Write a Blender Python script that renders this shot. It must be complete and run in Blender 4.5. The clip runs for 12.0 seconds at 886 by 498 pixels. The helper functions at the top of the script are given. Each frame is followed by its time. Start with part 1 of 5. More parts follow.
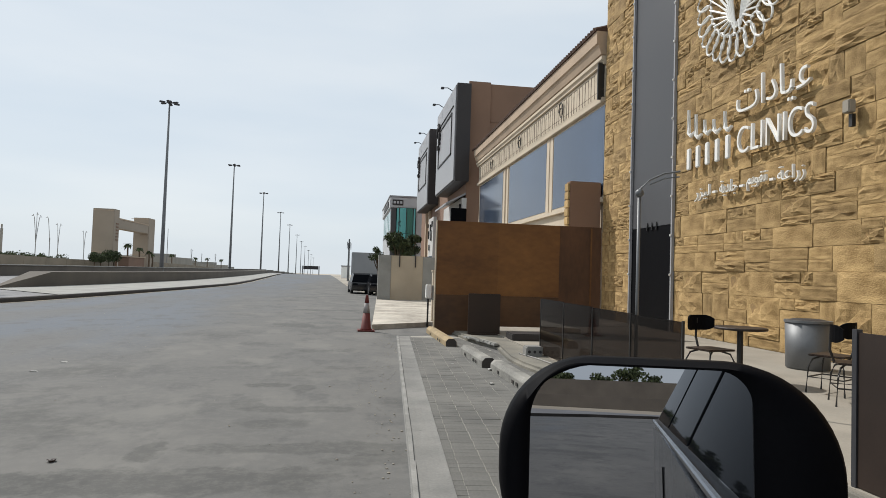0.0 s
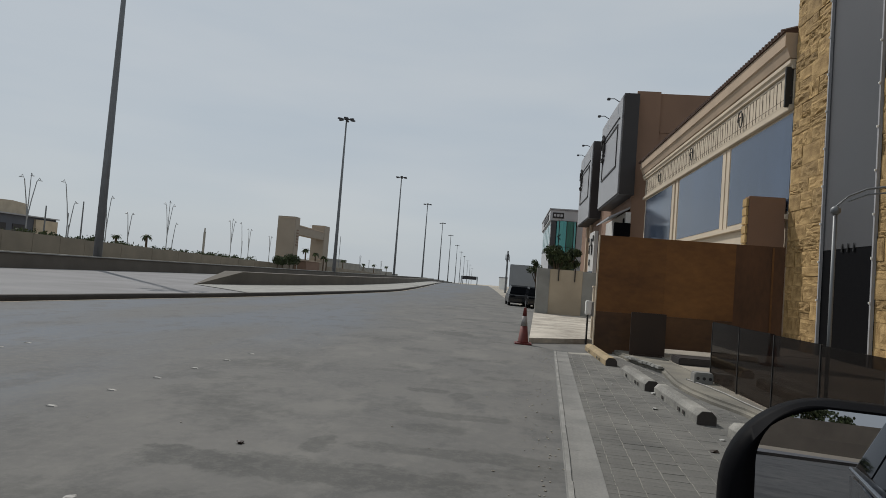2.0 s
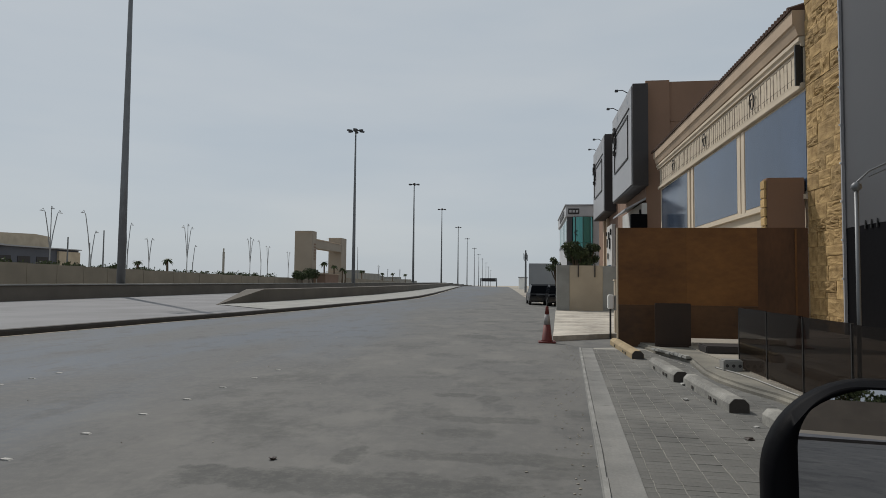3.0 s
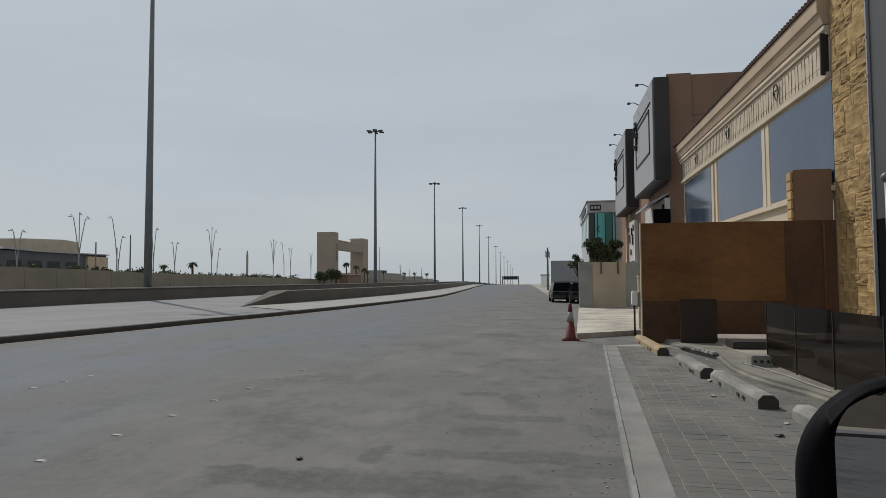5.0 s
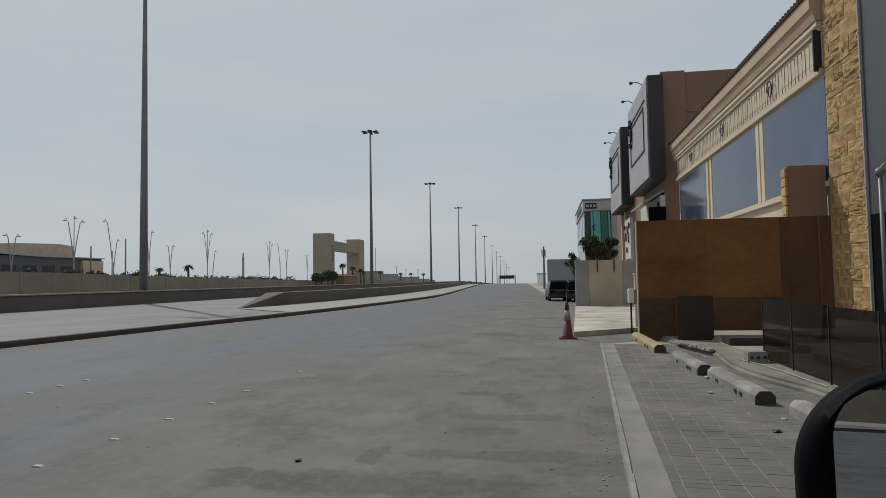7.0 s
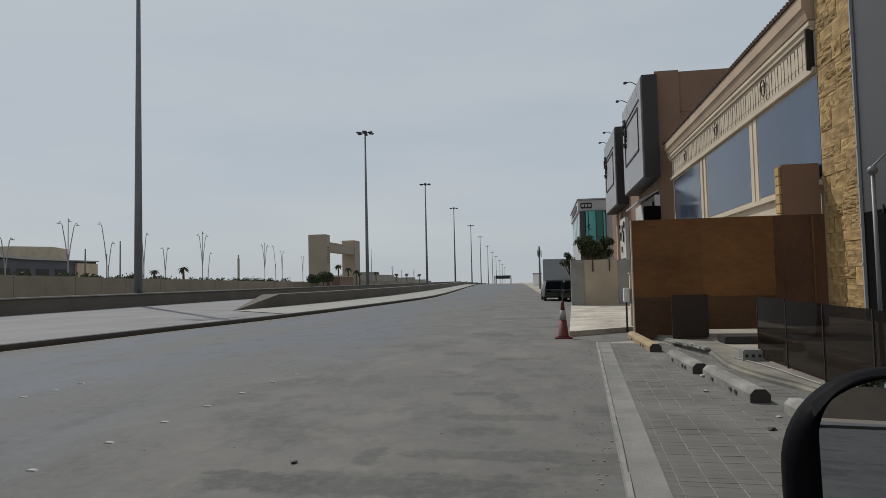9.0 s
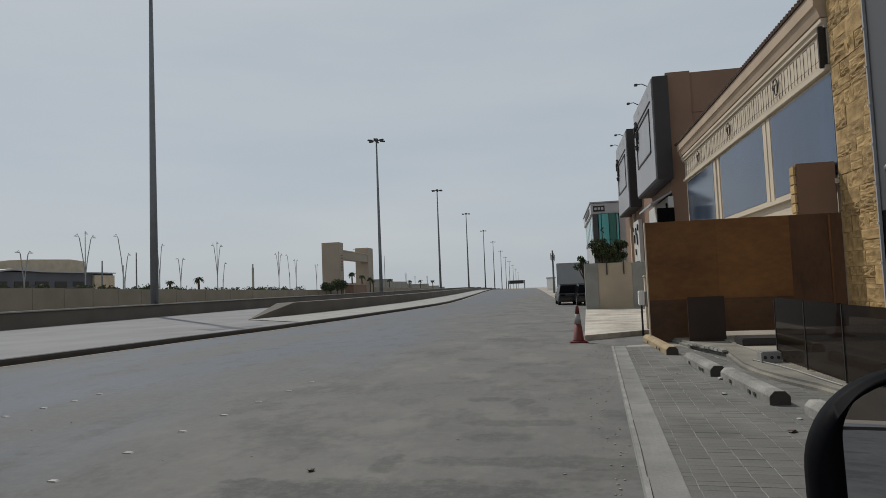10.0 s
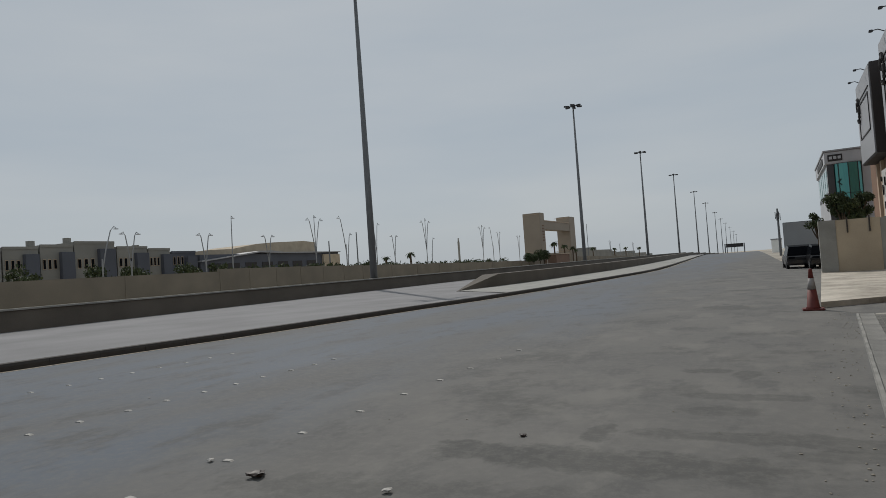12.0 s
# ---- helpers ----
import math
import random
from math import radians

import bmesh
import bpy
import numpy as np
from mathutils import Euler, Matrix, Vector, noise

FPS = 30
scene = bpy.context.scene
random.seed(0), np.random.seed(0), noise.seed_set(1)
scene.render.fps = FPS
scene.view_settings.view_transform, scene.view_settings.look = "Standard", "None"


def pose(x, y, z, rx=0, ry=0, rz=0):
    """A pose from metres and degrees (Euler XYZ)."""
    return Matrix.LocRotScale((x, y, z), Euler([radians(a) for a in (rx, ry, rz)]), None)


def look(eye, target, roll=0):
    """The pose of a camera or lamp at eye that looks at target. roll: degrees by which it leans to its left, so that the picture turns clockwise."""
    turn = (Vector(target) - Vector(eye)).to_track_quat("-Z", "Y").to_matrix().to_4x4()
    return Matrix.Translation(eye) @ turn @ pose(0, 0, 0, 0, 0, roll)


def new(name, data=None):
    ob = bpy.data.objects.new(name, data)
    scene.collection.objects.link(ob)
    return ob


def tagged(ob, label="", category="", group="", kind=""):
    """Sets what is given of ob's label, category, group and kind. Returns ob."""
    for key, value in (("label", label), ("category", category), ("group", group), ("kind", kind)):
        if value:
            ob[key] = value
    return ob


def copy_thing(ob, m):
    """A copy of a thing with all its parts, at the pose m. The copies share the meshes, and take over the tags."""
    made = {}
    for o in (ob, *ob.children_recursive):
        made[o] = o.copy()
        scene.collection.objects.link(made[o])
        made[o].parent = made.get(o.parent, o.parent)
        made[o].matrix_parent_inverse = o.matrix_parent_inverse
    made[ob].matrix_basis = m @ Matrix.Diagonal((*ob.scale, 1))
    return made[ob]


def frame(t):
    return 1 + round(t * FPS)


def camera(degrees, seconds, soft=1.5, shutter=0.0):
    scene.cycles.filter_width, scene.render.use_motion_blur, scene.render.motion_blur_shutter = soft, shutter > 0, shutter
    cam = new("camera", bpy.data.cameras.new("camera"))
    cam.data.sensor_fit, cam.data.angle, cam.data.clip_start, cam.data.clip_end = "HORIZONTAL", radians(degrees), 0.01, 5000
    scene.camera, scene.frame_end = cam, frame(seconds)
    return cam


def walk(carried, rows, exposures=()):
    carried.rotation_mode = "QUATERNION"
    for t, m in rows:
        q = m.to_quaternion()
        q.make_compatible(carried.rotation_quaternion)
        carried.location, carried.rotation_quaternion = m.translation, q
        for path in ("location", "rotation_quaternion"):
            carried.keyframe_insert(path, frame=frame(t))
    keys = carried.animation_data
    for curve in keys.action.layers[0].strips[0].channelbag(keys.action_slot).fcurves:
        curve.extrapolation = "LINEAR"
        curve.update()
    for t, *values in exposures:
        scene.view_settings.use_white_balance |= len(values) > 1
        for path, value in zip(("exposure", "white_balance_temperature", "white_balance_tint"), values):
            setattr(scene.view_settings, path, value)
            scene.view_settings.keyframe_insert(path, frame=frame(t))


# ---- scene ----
cam = camera(69.5, 12.0, soft=0.85)
PATH = [
    (0.0, pose(0.050, 0, 1.45, 92.24, -1.90, -8.19)),
    (0.5, pose(0.044, 0, 1.45, 92.65, -3.82, -5.79)),
    (1.0, pose(0.024, 0, 1.450, 94.31, -2.17, 2.87)),
    (1.5, pose(0.013, 0, 1.452, 93.81, -3.12, 2.08)),
    (2.0, pose(0.008, 0, 1.454, 92.57, -4.43, 5.86)),
    (2.5, pose(0.006, 0, 1.454, 92.80, -1.51, 6.38)),
    (4.5, pose(0.001, 0, 1.456, 93.00, -0.12, 9.29)),
    (5.0, pose(0.001, 0, 1.456, 92.79, 0.30, 9.54)),
    (5.5, pose(0.002, 0, 1.456, 92.68, 0.50, 9.48)),
    (6.0, pose(0.001, 0, 1.456, 92.70, 0.80, 9.58)),
    (6.5, pose(0.000, 0, 1.456, 92.92, 0.99, 9.16)),
    (7.0, pose(0.000, 0, 1.456, 92.78, 0.96, 9.23)),
    (9.0, pose(0.006, 0, 1.456, 92.82, 1.34, 8.86)),
    (9.5, pose(0.005, 0, 1.456, 92.57, 1.49, 9.80)),
    (10.0, pose(0.005, 0, 1.456, 93.39, 2.28, 10.07)),
    (10.5, pose(0.007, 0, 1.456, 93.40, 2.89, 12.91)),
    (11.0, pose(0.000, 0, 1.45, 95.94, 3.90, 17.50)),
    (11.5, pose(0.000, 0, 1.45, 93.10, 3.74, 22.73)),
    (12.0, pose(0.000, 0, 1.45, 91.73, 4.11, 28.13)),
]
walk(cam, PATH, exposures=[(0, 0.60), (0.6, 0.30), (1.6, 0.0), (10, -0.05), (12, -0.18)])

# ---- light ----
SUN_EL, SUN_X, SUN_Y = radians(46.5), -0.66, 0.75
world = bpy.data.worlds.new("world")
scene.world = world
world.use_nodes = True
wt = world.node_tree
sky = wt.nodes.new("ShaderNodeTexSky")
sky.sky_type, sky.sun_disc = "NISHITA", False
sky.sun_elevation, sky.sun_rotation = SUN_EL, math.atan2(SUN_X, SUN_Y)
sky.air_density, sky.dust_density, sky.ozone_density = 1.0, 1.5, 1.5
# thin high haze over the clear sky, with soft streaks of cloud
wn, wl = wt.nodes, wt.links
clear = wn["Background"]
clear.inputs[1].default_value = 0.05
wl.new(sky.outputs[0], clear.inputs[0])
haze, veil = wn.new("ShaderNodeBackground"), wn.new("ShaderNodeMixShader")
wc, wm, wnoise, wr, hr = wn.new("ShaderNodeTexCoord"), wn.new("ShaderNodeMapping"), wn.new("ShaderNodeTexNoise"), wn.new("ShaderNodeMapRange"), wn.new("ShaderNodeValToRGB")
wm.inputs["Scale"].default_value = (1.2, 1.2, 6.0)
wnoise.inputs["Scale"].default_value, wnoise.inputs["Detail"].default_value = 1.6, 4.0
wl.new(wc.outputs["Generated"], wm.inputs[0])
wl.new(wm.outputs[0], wnoise.inputs["Vector"])
wl.new(wnoise.outputs[0], wr.inputs["Value"])
wr.inputs["From Min"].default_value, wr.inputs["From Max"].default_value = 0.35, 0.75
wr.inputs["To Min"].default_value, wr.inputs["To Max"].default_value = 0.0, 1.0
hr.color_ramp.elements[0].color, hr.color_ramp.elements[1].color = (0.47, 0.53, 0.585, 1), (0.548, 0.588, 0.618, 1)
wl.new(wr.outputs[0], hr.inputs[0])
wl.new(hr.outputs[0], haze.inputs[0])
haze.inputs[1].default_value = 1.0
veil.inputs[0].default_value = 0.85
wl.new(clear.outputs[0], veil.inputs[1])
wl.new(haze.outputs[0], veil.inputs[2])
wl.new(veil.outputs[0], wn["World Output"].inputs[0])
sun = new("sun", bpy.data.lights.new("sun", "SUN"))
sun.data.energy, sun.data.angle, sun.data.color = 2.6, radians(0.6), (1.0, 0.96, 0.90)
sun.matrix_world = look((SUN_X * 50, SUN_Y * 50, 50 * math.tan(SUN_EL)), (0, 0, 0))


# ---- materials ----
def mat(name, color, rough=0.8, var=0.25, scale=1.5, fine=40.0, bump=0.2, metal=0.0, tint=None, spec=0.4, piece=0.0, coat=0.0, stretch=(1, 1, 1), bump_dist=0.01):
    """A procedural surface: base colour, varied at two scales, with fine relief; piece varies it from object to object."""
    m = bpy.data.materials.new(name)
    m.use_nodes = True
    n, l = m.node_tree.nodes, m.node_tree.links
    b = n["Principled BSDF"]
    b.inputs["Metallic"].default_value = metal
    b.inputs["Specular IOR Level"].default_value = spec
    b.inputs["Coat Weight"].default_value = coat
    tc = n.new("ShaderNodeTexCoord")
    mp = n.new("ShaderNodeMapping")
    mp.inputs["Scale"].default_value = stretch
    l.new(tc.outputs["Object"], mp.inputs[0])
    big, small = n.new("ShaderNodeTexNoise"), n.new("ShaderNodeTexNoise")
    for tex, s, d in ((big, scale, 5), (small, fine, 3)):
        tex.inputs["Scale"].default_value, tex.inputs["Detail"].default_value = s, d
        l.new(mp.outputs[0], tex.inputs["Vector"])
    add = n.new("ShaderNodeMath")
    add.operation = "MULTIPLY_ADD"
    add.inputs[1].default_value = 0.35
    l.new(small.outputs[0], add.inputs[0])
    l.new(big.outputs[0], add.inputs[2])
    ramp = n.new("ShaderNodeValToRGB")
    dark = tuple(c * (1 - var) for c in color)
    light = tuple(min(1, c * (1 + var)) for c in (tint or color))
    ramp.color_ramp.elements[0].position, ramp.color_ramp.elements[0].color = 0.45, (*dark, 1)
    ramp.color_ramp.elements[1].position, ramp.color_ramp.elements[1].color = 0.9, (*light, 1)
    l.new(add.outputs[0], ramp.inputs[0])
    out = ramp.outputs[0]
    if piece:
        info, hsv, mr = n.new("ShaderNodeObjectInfo"), n.new("ShaderNodeHueSaturation"), n.new("ShaderNodeMapRange")
        geo, sm = n.new("ShaderNodeNewGeometry"), n.new("ShaderNodeMath")
        l.new(info.outputs["Random"], sm.inputs[0])
        l.new(geo.outputs["Random Per Island"], sm.inputs[1])
        fr = n.new("ShaderNodeMath")
        fr.operation = "FRACT"
        l.new(sm.outputs[0], fr.inputs[0])
        mr.inputs["To Min"].default_value, mr.inputs["To Max"].default_value = 1 - piece, 1 + piece
        l.new(fr.outputs[0], mr.inputs["Value"])
        l.new(mr.outputs[0], hsv.inputs["Value"])
        l.new(out, hsv.inputs["Color"])
        out = hsv.outputs[0]
    l.new(out, b.inputs["Base Color"])
    rr = n.new("ShaderNodeMapRange")
    rr.inputs["To Min"].default_value, rr.inputs["To Max"].default_value = max(0.02, rough - 0.12), min(1, rough + 0.1)
    l.new(add.outputs[0], rr.inputs["Value"])
    l.new(rr.outputs[0], b.inputs["Roughness"])
    if bump:
        bp = n.new("ShaderNodeBump")
        bp.inputs["Strength"].default_value, bp.inputs["Distance"].default_value = bump, bump_dist
        l.new(add.outputs[0], bp.inputs["Height"])
        l.new(bp.outputs[0], b.inputs["Normal"])
    return m


def plain(name, color, rough=0.5, metal=0.0, emit=0.0, spec=0.5):
    m = bpy.data.materials.new(name)
    m.use_nodes = True
    b = m.node_tree.nodes["Principled BSDF"]
    b.inputs["Base Color"].default_value = (*color, 1)
    b.inputs["Roughness"].default_value, b.inputs["Metallic"].default_value = rough, metal
    b.inputs["Specular IOR Level"].default_value = spec
    return m


HIGHWAY = mat("worn_concrete_road", (0.192, 0.188, 0.191), 0.9, 0.24, 0.35, 40, 0.2)
DUST = mat("pale_drifted_sand", (0.30, 0.27, 0.225), 0.95, 0.3, 0.12, 6, 0.3)
SAND = mat("desert_sand", (0.36, 0.31, 0.24), 0.95, 0.2, 0.05, 8, 0.3)
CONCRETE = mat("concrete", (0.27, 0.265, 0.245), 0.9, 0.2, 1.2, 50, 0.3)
# near-black kerb tone: shadow at the kerb face is part of this colour
KERBDARK = mat("dusty_shaded_kerb_stone", (0.055, 0.048, 0.043), 0.9, 0.3, 1.0, 30, 0.3)
# barrier concrete darkened, shade of its road side put into the colour
BARRIER = mat("shaded_barrier_concrete", (0.115, 0.10, 0.083), 0.92, 0.2, 0.5, 20, 0.3)
TANWALL = mat("tan_plaster_wall", (0.225, 0.19, 0.142), 0.95, 0.15, 0.3, 10, 0.2)
PAVER = mat("grey_paver", (0.114, 0.112, 0.105), 0.92, 0.25, 1.2, 70, 0.3, tint=(0.142, 0.138, 0.126), piece=0.07)
TERRACE = mat("pale_terrace_stone", (0.27, 0.245, 0.205), 0.85, 0.2, 1.0, 40, 0.2)
STONE = mat("split_sandstone", (0.292, 0.177, 0.062), 0.9, 0.36, 1.3, 24, 0.8, tint=(0.385, 0.265, 0.122), piece=0.18, bump_dist=0.04)
MORTAR = mat("stone_backing", (0.28, 0.18, 0.08), 0.95, 0.3, 4, 30, 0.5)
BROWN = mat("brown_wood_panel", (0.126, 0.048, 0.012), 0.6, 0.32, 0.5, 7, 0.1, tint=(0.168, 0.074, 0.020), stretch=(0.8, 1, 1.5), piece=0.12)
BROWN_LOW = mat("lower_brown_panel", (0.066, 0.030, 0.013), 0.55, 0.35, 0.6, 7, 0.1, tint=(0.09, 0.044, 0.018), stretch=(0.8, 1, 1.5), piece=0.1)
BROWN_END = mat("darker_end_panel", (0.085, 0.038, 0.017), 0.6, 0.4, 0.9, 9, 0.12, stretch=(1.6, 1, 0.6))
APRON = mat("sandy_apron_concrete", (0.155, 0.148, 0.13), 0.93, 0.28, 1.3, 45, 0.3, tint=(0.20, 0.185, 0.152))
# channel concrete made paler: the lip's lit edge is put into the colour
CHANNEL_LIP = mat("sunlit_channel_lip", (0.235, 0.23, 0.215), 0.92, 0.3, 2.5, 50, 0.3)
BROWN_DARK = mat("dark_brown_board", (0.026, 0.015, 0.010), 0.5, 0.25, 2, 30, 0.15)
FORECOURT = mat("broken_sandy_concrete", (0.37, 0.33, 0.275), 0.95, 0.38, 0.8, 7, 0.9, tint=(0.42, 0.385, 0.33), bump_dist=0.05)
BEIGE = mat("beige_plaster", (0.42, 0.35, 0.26), 0.92, 0.12, 0.8, 20, 0.2)
CREAM = mat("cream_render", (0.54, 0.46, 0.355), 0.85, 0.1, 0.6, 25, 0.15)
CREAM_DARK = mat("tan_cornice", (0.42, 0.32, 0.23), 0.85, 0.12, 0.6, 25, 0.15)
BROWN_RENDER = mat("brown_render", (0.215, 0.132, 0.09), 0.85, 0.12, 0.4, 25, 0.15)
DARK_CLAD = mat("dark_cladding", (0.030, 0.026, 0.026), 0.55, 0.2, 0.8, 20, 0.05)
LIGHT_CLAD = mat("grey_panel_cladding", (0.31, 0.31, 0.32), 0.4, 0.1, 0.5, 20, 0.03)
STRIP = mat("grey_metal_panel", (0.068, 0.068, 0.072), 0.4, 0.08, 0.6, 20, 0.03, metal=0.15)
STEEL = mat("galvanised_steel", (0.16, 0.165, 0.17), 0.5, 0.12, 2, 40, 0.05, metal=0.5)
PARK_STEEL = mat("pale_lamp_steel", (0.26, 0.265, 0.27), 0.45, 0.1, 2, 40, 0.02, metal=0.2)
LAMPHEAD = mat("dark_lamp_metal", (0.05, 0.05, 0.055), 0.5, 0.1, 2, 40, 0.02, metal=0.3)
IRON = plain("black_iron", (0.015, 0.014, 0.013), 0.5)
BLACK = mat("black_plastic", (0.004, 0.004, 0.005), 0.5, 0.2, 8, 200, 0.05, spec=0.04)
STUD = mat("dusty_ceramic", (0.34, 0.33, 0.31), 0.7, 0.15, 8, 60, 0.05)
GATE_TAN = mat("tan_gate_render", (0.31, 0.26, 0.205), 0.92, 0.1, 0.2, 8, 0.1)
SHOPFRONT = mat("pale_shop_render", (0.5, 0.49, 0.47), 0.7, 0.15, 0.6, 20, 0.05)
WHITE = mat("white_sign_acrylic", (0.80, 0.79, 0.75), 0.4, 0.04, 2, 30, 0.02)
STOP = mat("worn_stop_concrete", (0.185, 0.18, 0.165), 0.92, 0.35, 2.5, 40, 0.5, tint=(0.23, 0.222, 0.2))
YELLOW = mat("faded_yellow_concrete", (0.31, 0.235, 0.135), 0.85, 0.2, 4, 60, 0.3)
RED = mat("red_cone_rubber", (0.12, 0.020, 0.016), 0.6, 0.2, 6, 60, 0.05)
CONE_WHITE = mat("white_cone_sleeve", (0.27, 0.25, 0.24), 0.6, 0.15, 6, 60, 0.05)
RUBBER = mat("black_rubber", (0.012, 0.012, 0.012), 0.8, 0.2, 6, 80, 0.1)
CARPAINT = mat("grey_car_paint", (0.16, 0.17, 0.18), 0.25, 0.04, 2, 300, 0.0, metal=0.6, coat=0.8)
BLACKPAINT = mat("black_car_paint", (0.008, 0.008, 0.010), 0.3, 0.1, 2, 300, 0.0, coat=0.5, spec=0.4)
TRUCK_GREY = mat("grey_truck_panel", (0.27, 0.28, 0.29), 0.5, 0.1, 0.6, 20, 0.03)
PALE_BOX = mat("pale_grey_panel", (0.46, 0.46, 0.47), 0.5, 0.1, 0.6, 20, 0.03)
CHROME = plain("chrome", (0.7, 0.7, 0.7), 0.12, 1.0)
MIRROR = plain("mirror_glass", (0.40, 0.41, 0.44), 0.005, 1.0)
CHANNEL = mat("dusty_channel_concrete", (0.178, 0.176, 0.168), 0.92, 0.22, 1.5, 50, 0.3, tint=(0.205, 0.20, 0.186))
LEAF = mat("dusty_green_leaf", (0.030, 0.045, 0.016), 0.7, 0.4, 3, 20, 0.0, tint=(0.055, 0.07, 0.025), piece=0.3)
BARK = mat("bark", (0.10, 0.07, 0.045), 0.95, 0.3, 6, 30, 0.6)
WINDOW_BLUE = mat("dusty_blue_window", (0.060, 0.086, 0.136), 0.14, 0.26, 0.5, 4, 0.0, metal=0.42, spec=0.7, stretch=(1, 1, 0.25))
WINDOW_GREEN = plain("green_tinted_window", (0.07, 0.27, 0.25), 0.07, 0.45, spec=0.8)
CAR_GLASS = plain("dark_car_glass", (0.008, 0.009, 0.011), 0.03, 0.0, spec=0.04)
CAR_GLASS.node_tree.nodes["Principled BSDF"].inputs["IOR"].default_value = 1.1
FENCE_GLASS = plain("smoked_glass", (0.065, 0.055, 0.05), 0.03, 0.0, spec=0.35)
FENCE_GLASS.node_tree.nodes["Principled BSDF"].inputs["Transmission Weight"].default_value = 0.92
FENCE_GLASS.node_tree.nodes["Principled BSDF"].inputs["IOR"].default_value = 1.12
FRIEZE_IRON = plain("weathered_brown_iron", (0.075, 0.054, 0.036), 0.7)
VILLA = mat("pale_villa_render", (0.25, 0.24, 0.215), 0.9, 0.12, 0.2, 8, 0.1)
VILLA_DARK = mat("grey_villa_render", (0.095, 0.10, 0.118), 0.9, 0.12, 0.2, 8, 0.1)
ROOFTILE = mat("clay_roof_tile", (0.075, 0.042, 0.03), 0.85, 0.25, 2, 30, 0.2, piece=0.2)


def asphalt():
    """Sandy worn asphalt: bluish in the traffic lanes, dusty at the side, with long smears and old dark tar stains."""
    m = mat("asphalt", (0.103, 0.102, 0.099), 0.84, 0.25, 0.16, 70, 0.25, spec=0.32)
    n, l = m.node_tree.nodes, m.node_tree.links
    b = n["Principled BSDF"]
    base = b.inputs["Base Color"].links[0].from_socket
    tc = n.new("ShaderNodeTexCoord")

    def noise_at(scale, stretch, detail=5.0, rough=0.55):
        mp, t = n.new("ShaderNodeMapping"), n.new("ShaderNodeTexNoise")
        mp.inputs["Scale"].default_value = stretch
        t.inputs["Scale"].default_value, t.inputs["Detail"].default_value, t.inputs["Roughness"].default_value = scale, detail, rough
        l.new(tc.outputs["Object"], mp.inputs[0])
        l.new(mp.outputs[0], t.inputs["Vector"])
        return t.outputs[0]

    def smooth(sock, a, z, lo=0.0, hi=1.0):
        r = n.new("ShaderNodeMapRange")
        r.interpolation_type = "SMOOTHSTEP"
        for key, v in (("From Min", a), ("From Max", z), ("To Min", lo), ("To Max", hi)):
            r.inputs[key].default_value = v
        l.new(sock, r.inputs["Value"])
        return r.outputs[0]

    def math_of(op, a, c):
        k = n.new("ShaderNodeMath")
        k.operation = op
        for i, v in enumerate((a, c)):
            if isinstance(v, (int, float)):
                k.inputs[i].default_value = v
            else:
                l.new(v, k.inputs[i])
        return k.outputs[0]

    def blend(col, rgb, fac):
        k = n.new("ShaderNodeMix")
        k.data_type = "RGBA"
        l.new(fac, k.inputs["Factor"])
        l.new(col, k.inputs["A"])
        k.inputs["B"].default_value = (*rgb, 1)
        return k.outputs["Result"]

    sep = n.new("ShaderNodeSeparateXYZ")
    l.new(tc.outputs["Object"], sep.inputs[0])
    wob = noise_at(0.25, (1, 0.35, 1))
    across = math_of("ADD", sep.outputs["X"], math_of("MULTIPLY", math_of("SUBTRACT", wob, 0.5), 9.0))
    dust = smooth(across, -7.0, -1.0, 0.0, 0.85)
    col = blend(base, (0.137, 0.133, 0.125), math_of("MULTIPLY", dust, smooth(noise_at(0.5, (1, 1, 1)), 0.25, 0.65)))
    col = blend(col, (0.104, 0.121, 0.146), math_of("MULTIPLY", smooth(across, -2.2, -6.5), smooth(noise_at(0.45, (1, 0.2, 1), 7.0), 0.35, 0.62, 0.15, 0.95)))
    smear = math_of("MULTIPLY", smooth(noise_at(0.5, (0.9, 0.8, 1), 8.0, 0.6), 0.53, 0.63), smooth(across, -6.0, -1.5))
    col = blend(col, (0.070, 0.070, 0.067), math_of("MULTIPLY", smear, 0.8))
    patch = smooth(noise_at(1.5, (1.1, 0.6, 1), 9.0, 0.68), 0.50, 0.64, 0.0, 0.66)
    col = blend(col, (0.080, 0.080, 0.079), patch)
    pale = smooth(noise_at(0.9, (1.0, 0.6, 1), 8.0, 0.65), 0.50, 0.64, 0.0, 0.6)
    col = blend(col, (0.185, 0.179, 0.163), math_of("MULTIPLY", pale, dust))
    # single stains: centre and half size
    warp = n.new("ShaderNodeTexNoise")
    warp.inputs["Scale"].default_value, warp.inputs["Detail"].default_value = 2.4, 9.0
    warp.inputs["Roughness"].default_value = 0.65
    l.new(tc.outputs["Object"], warp.inputs["Vector"])
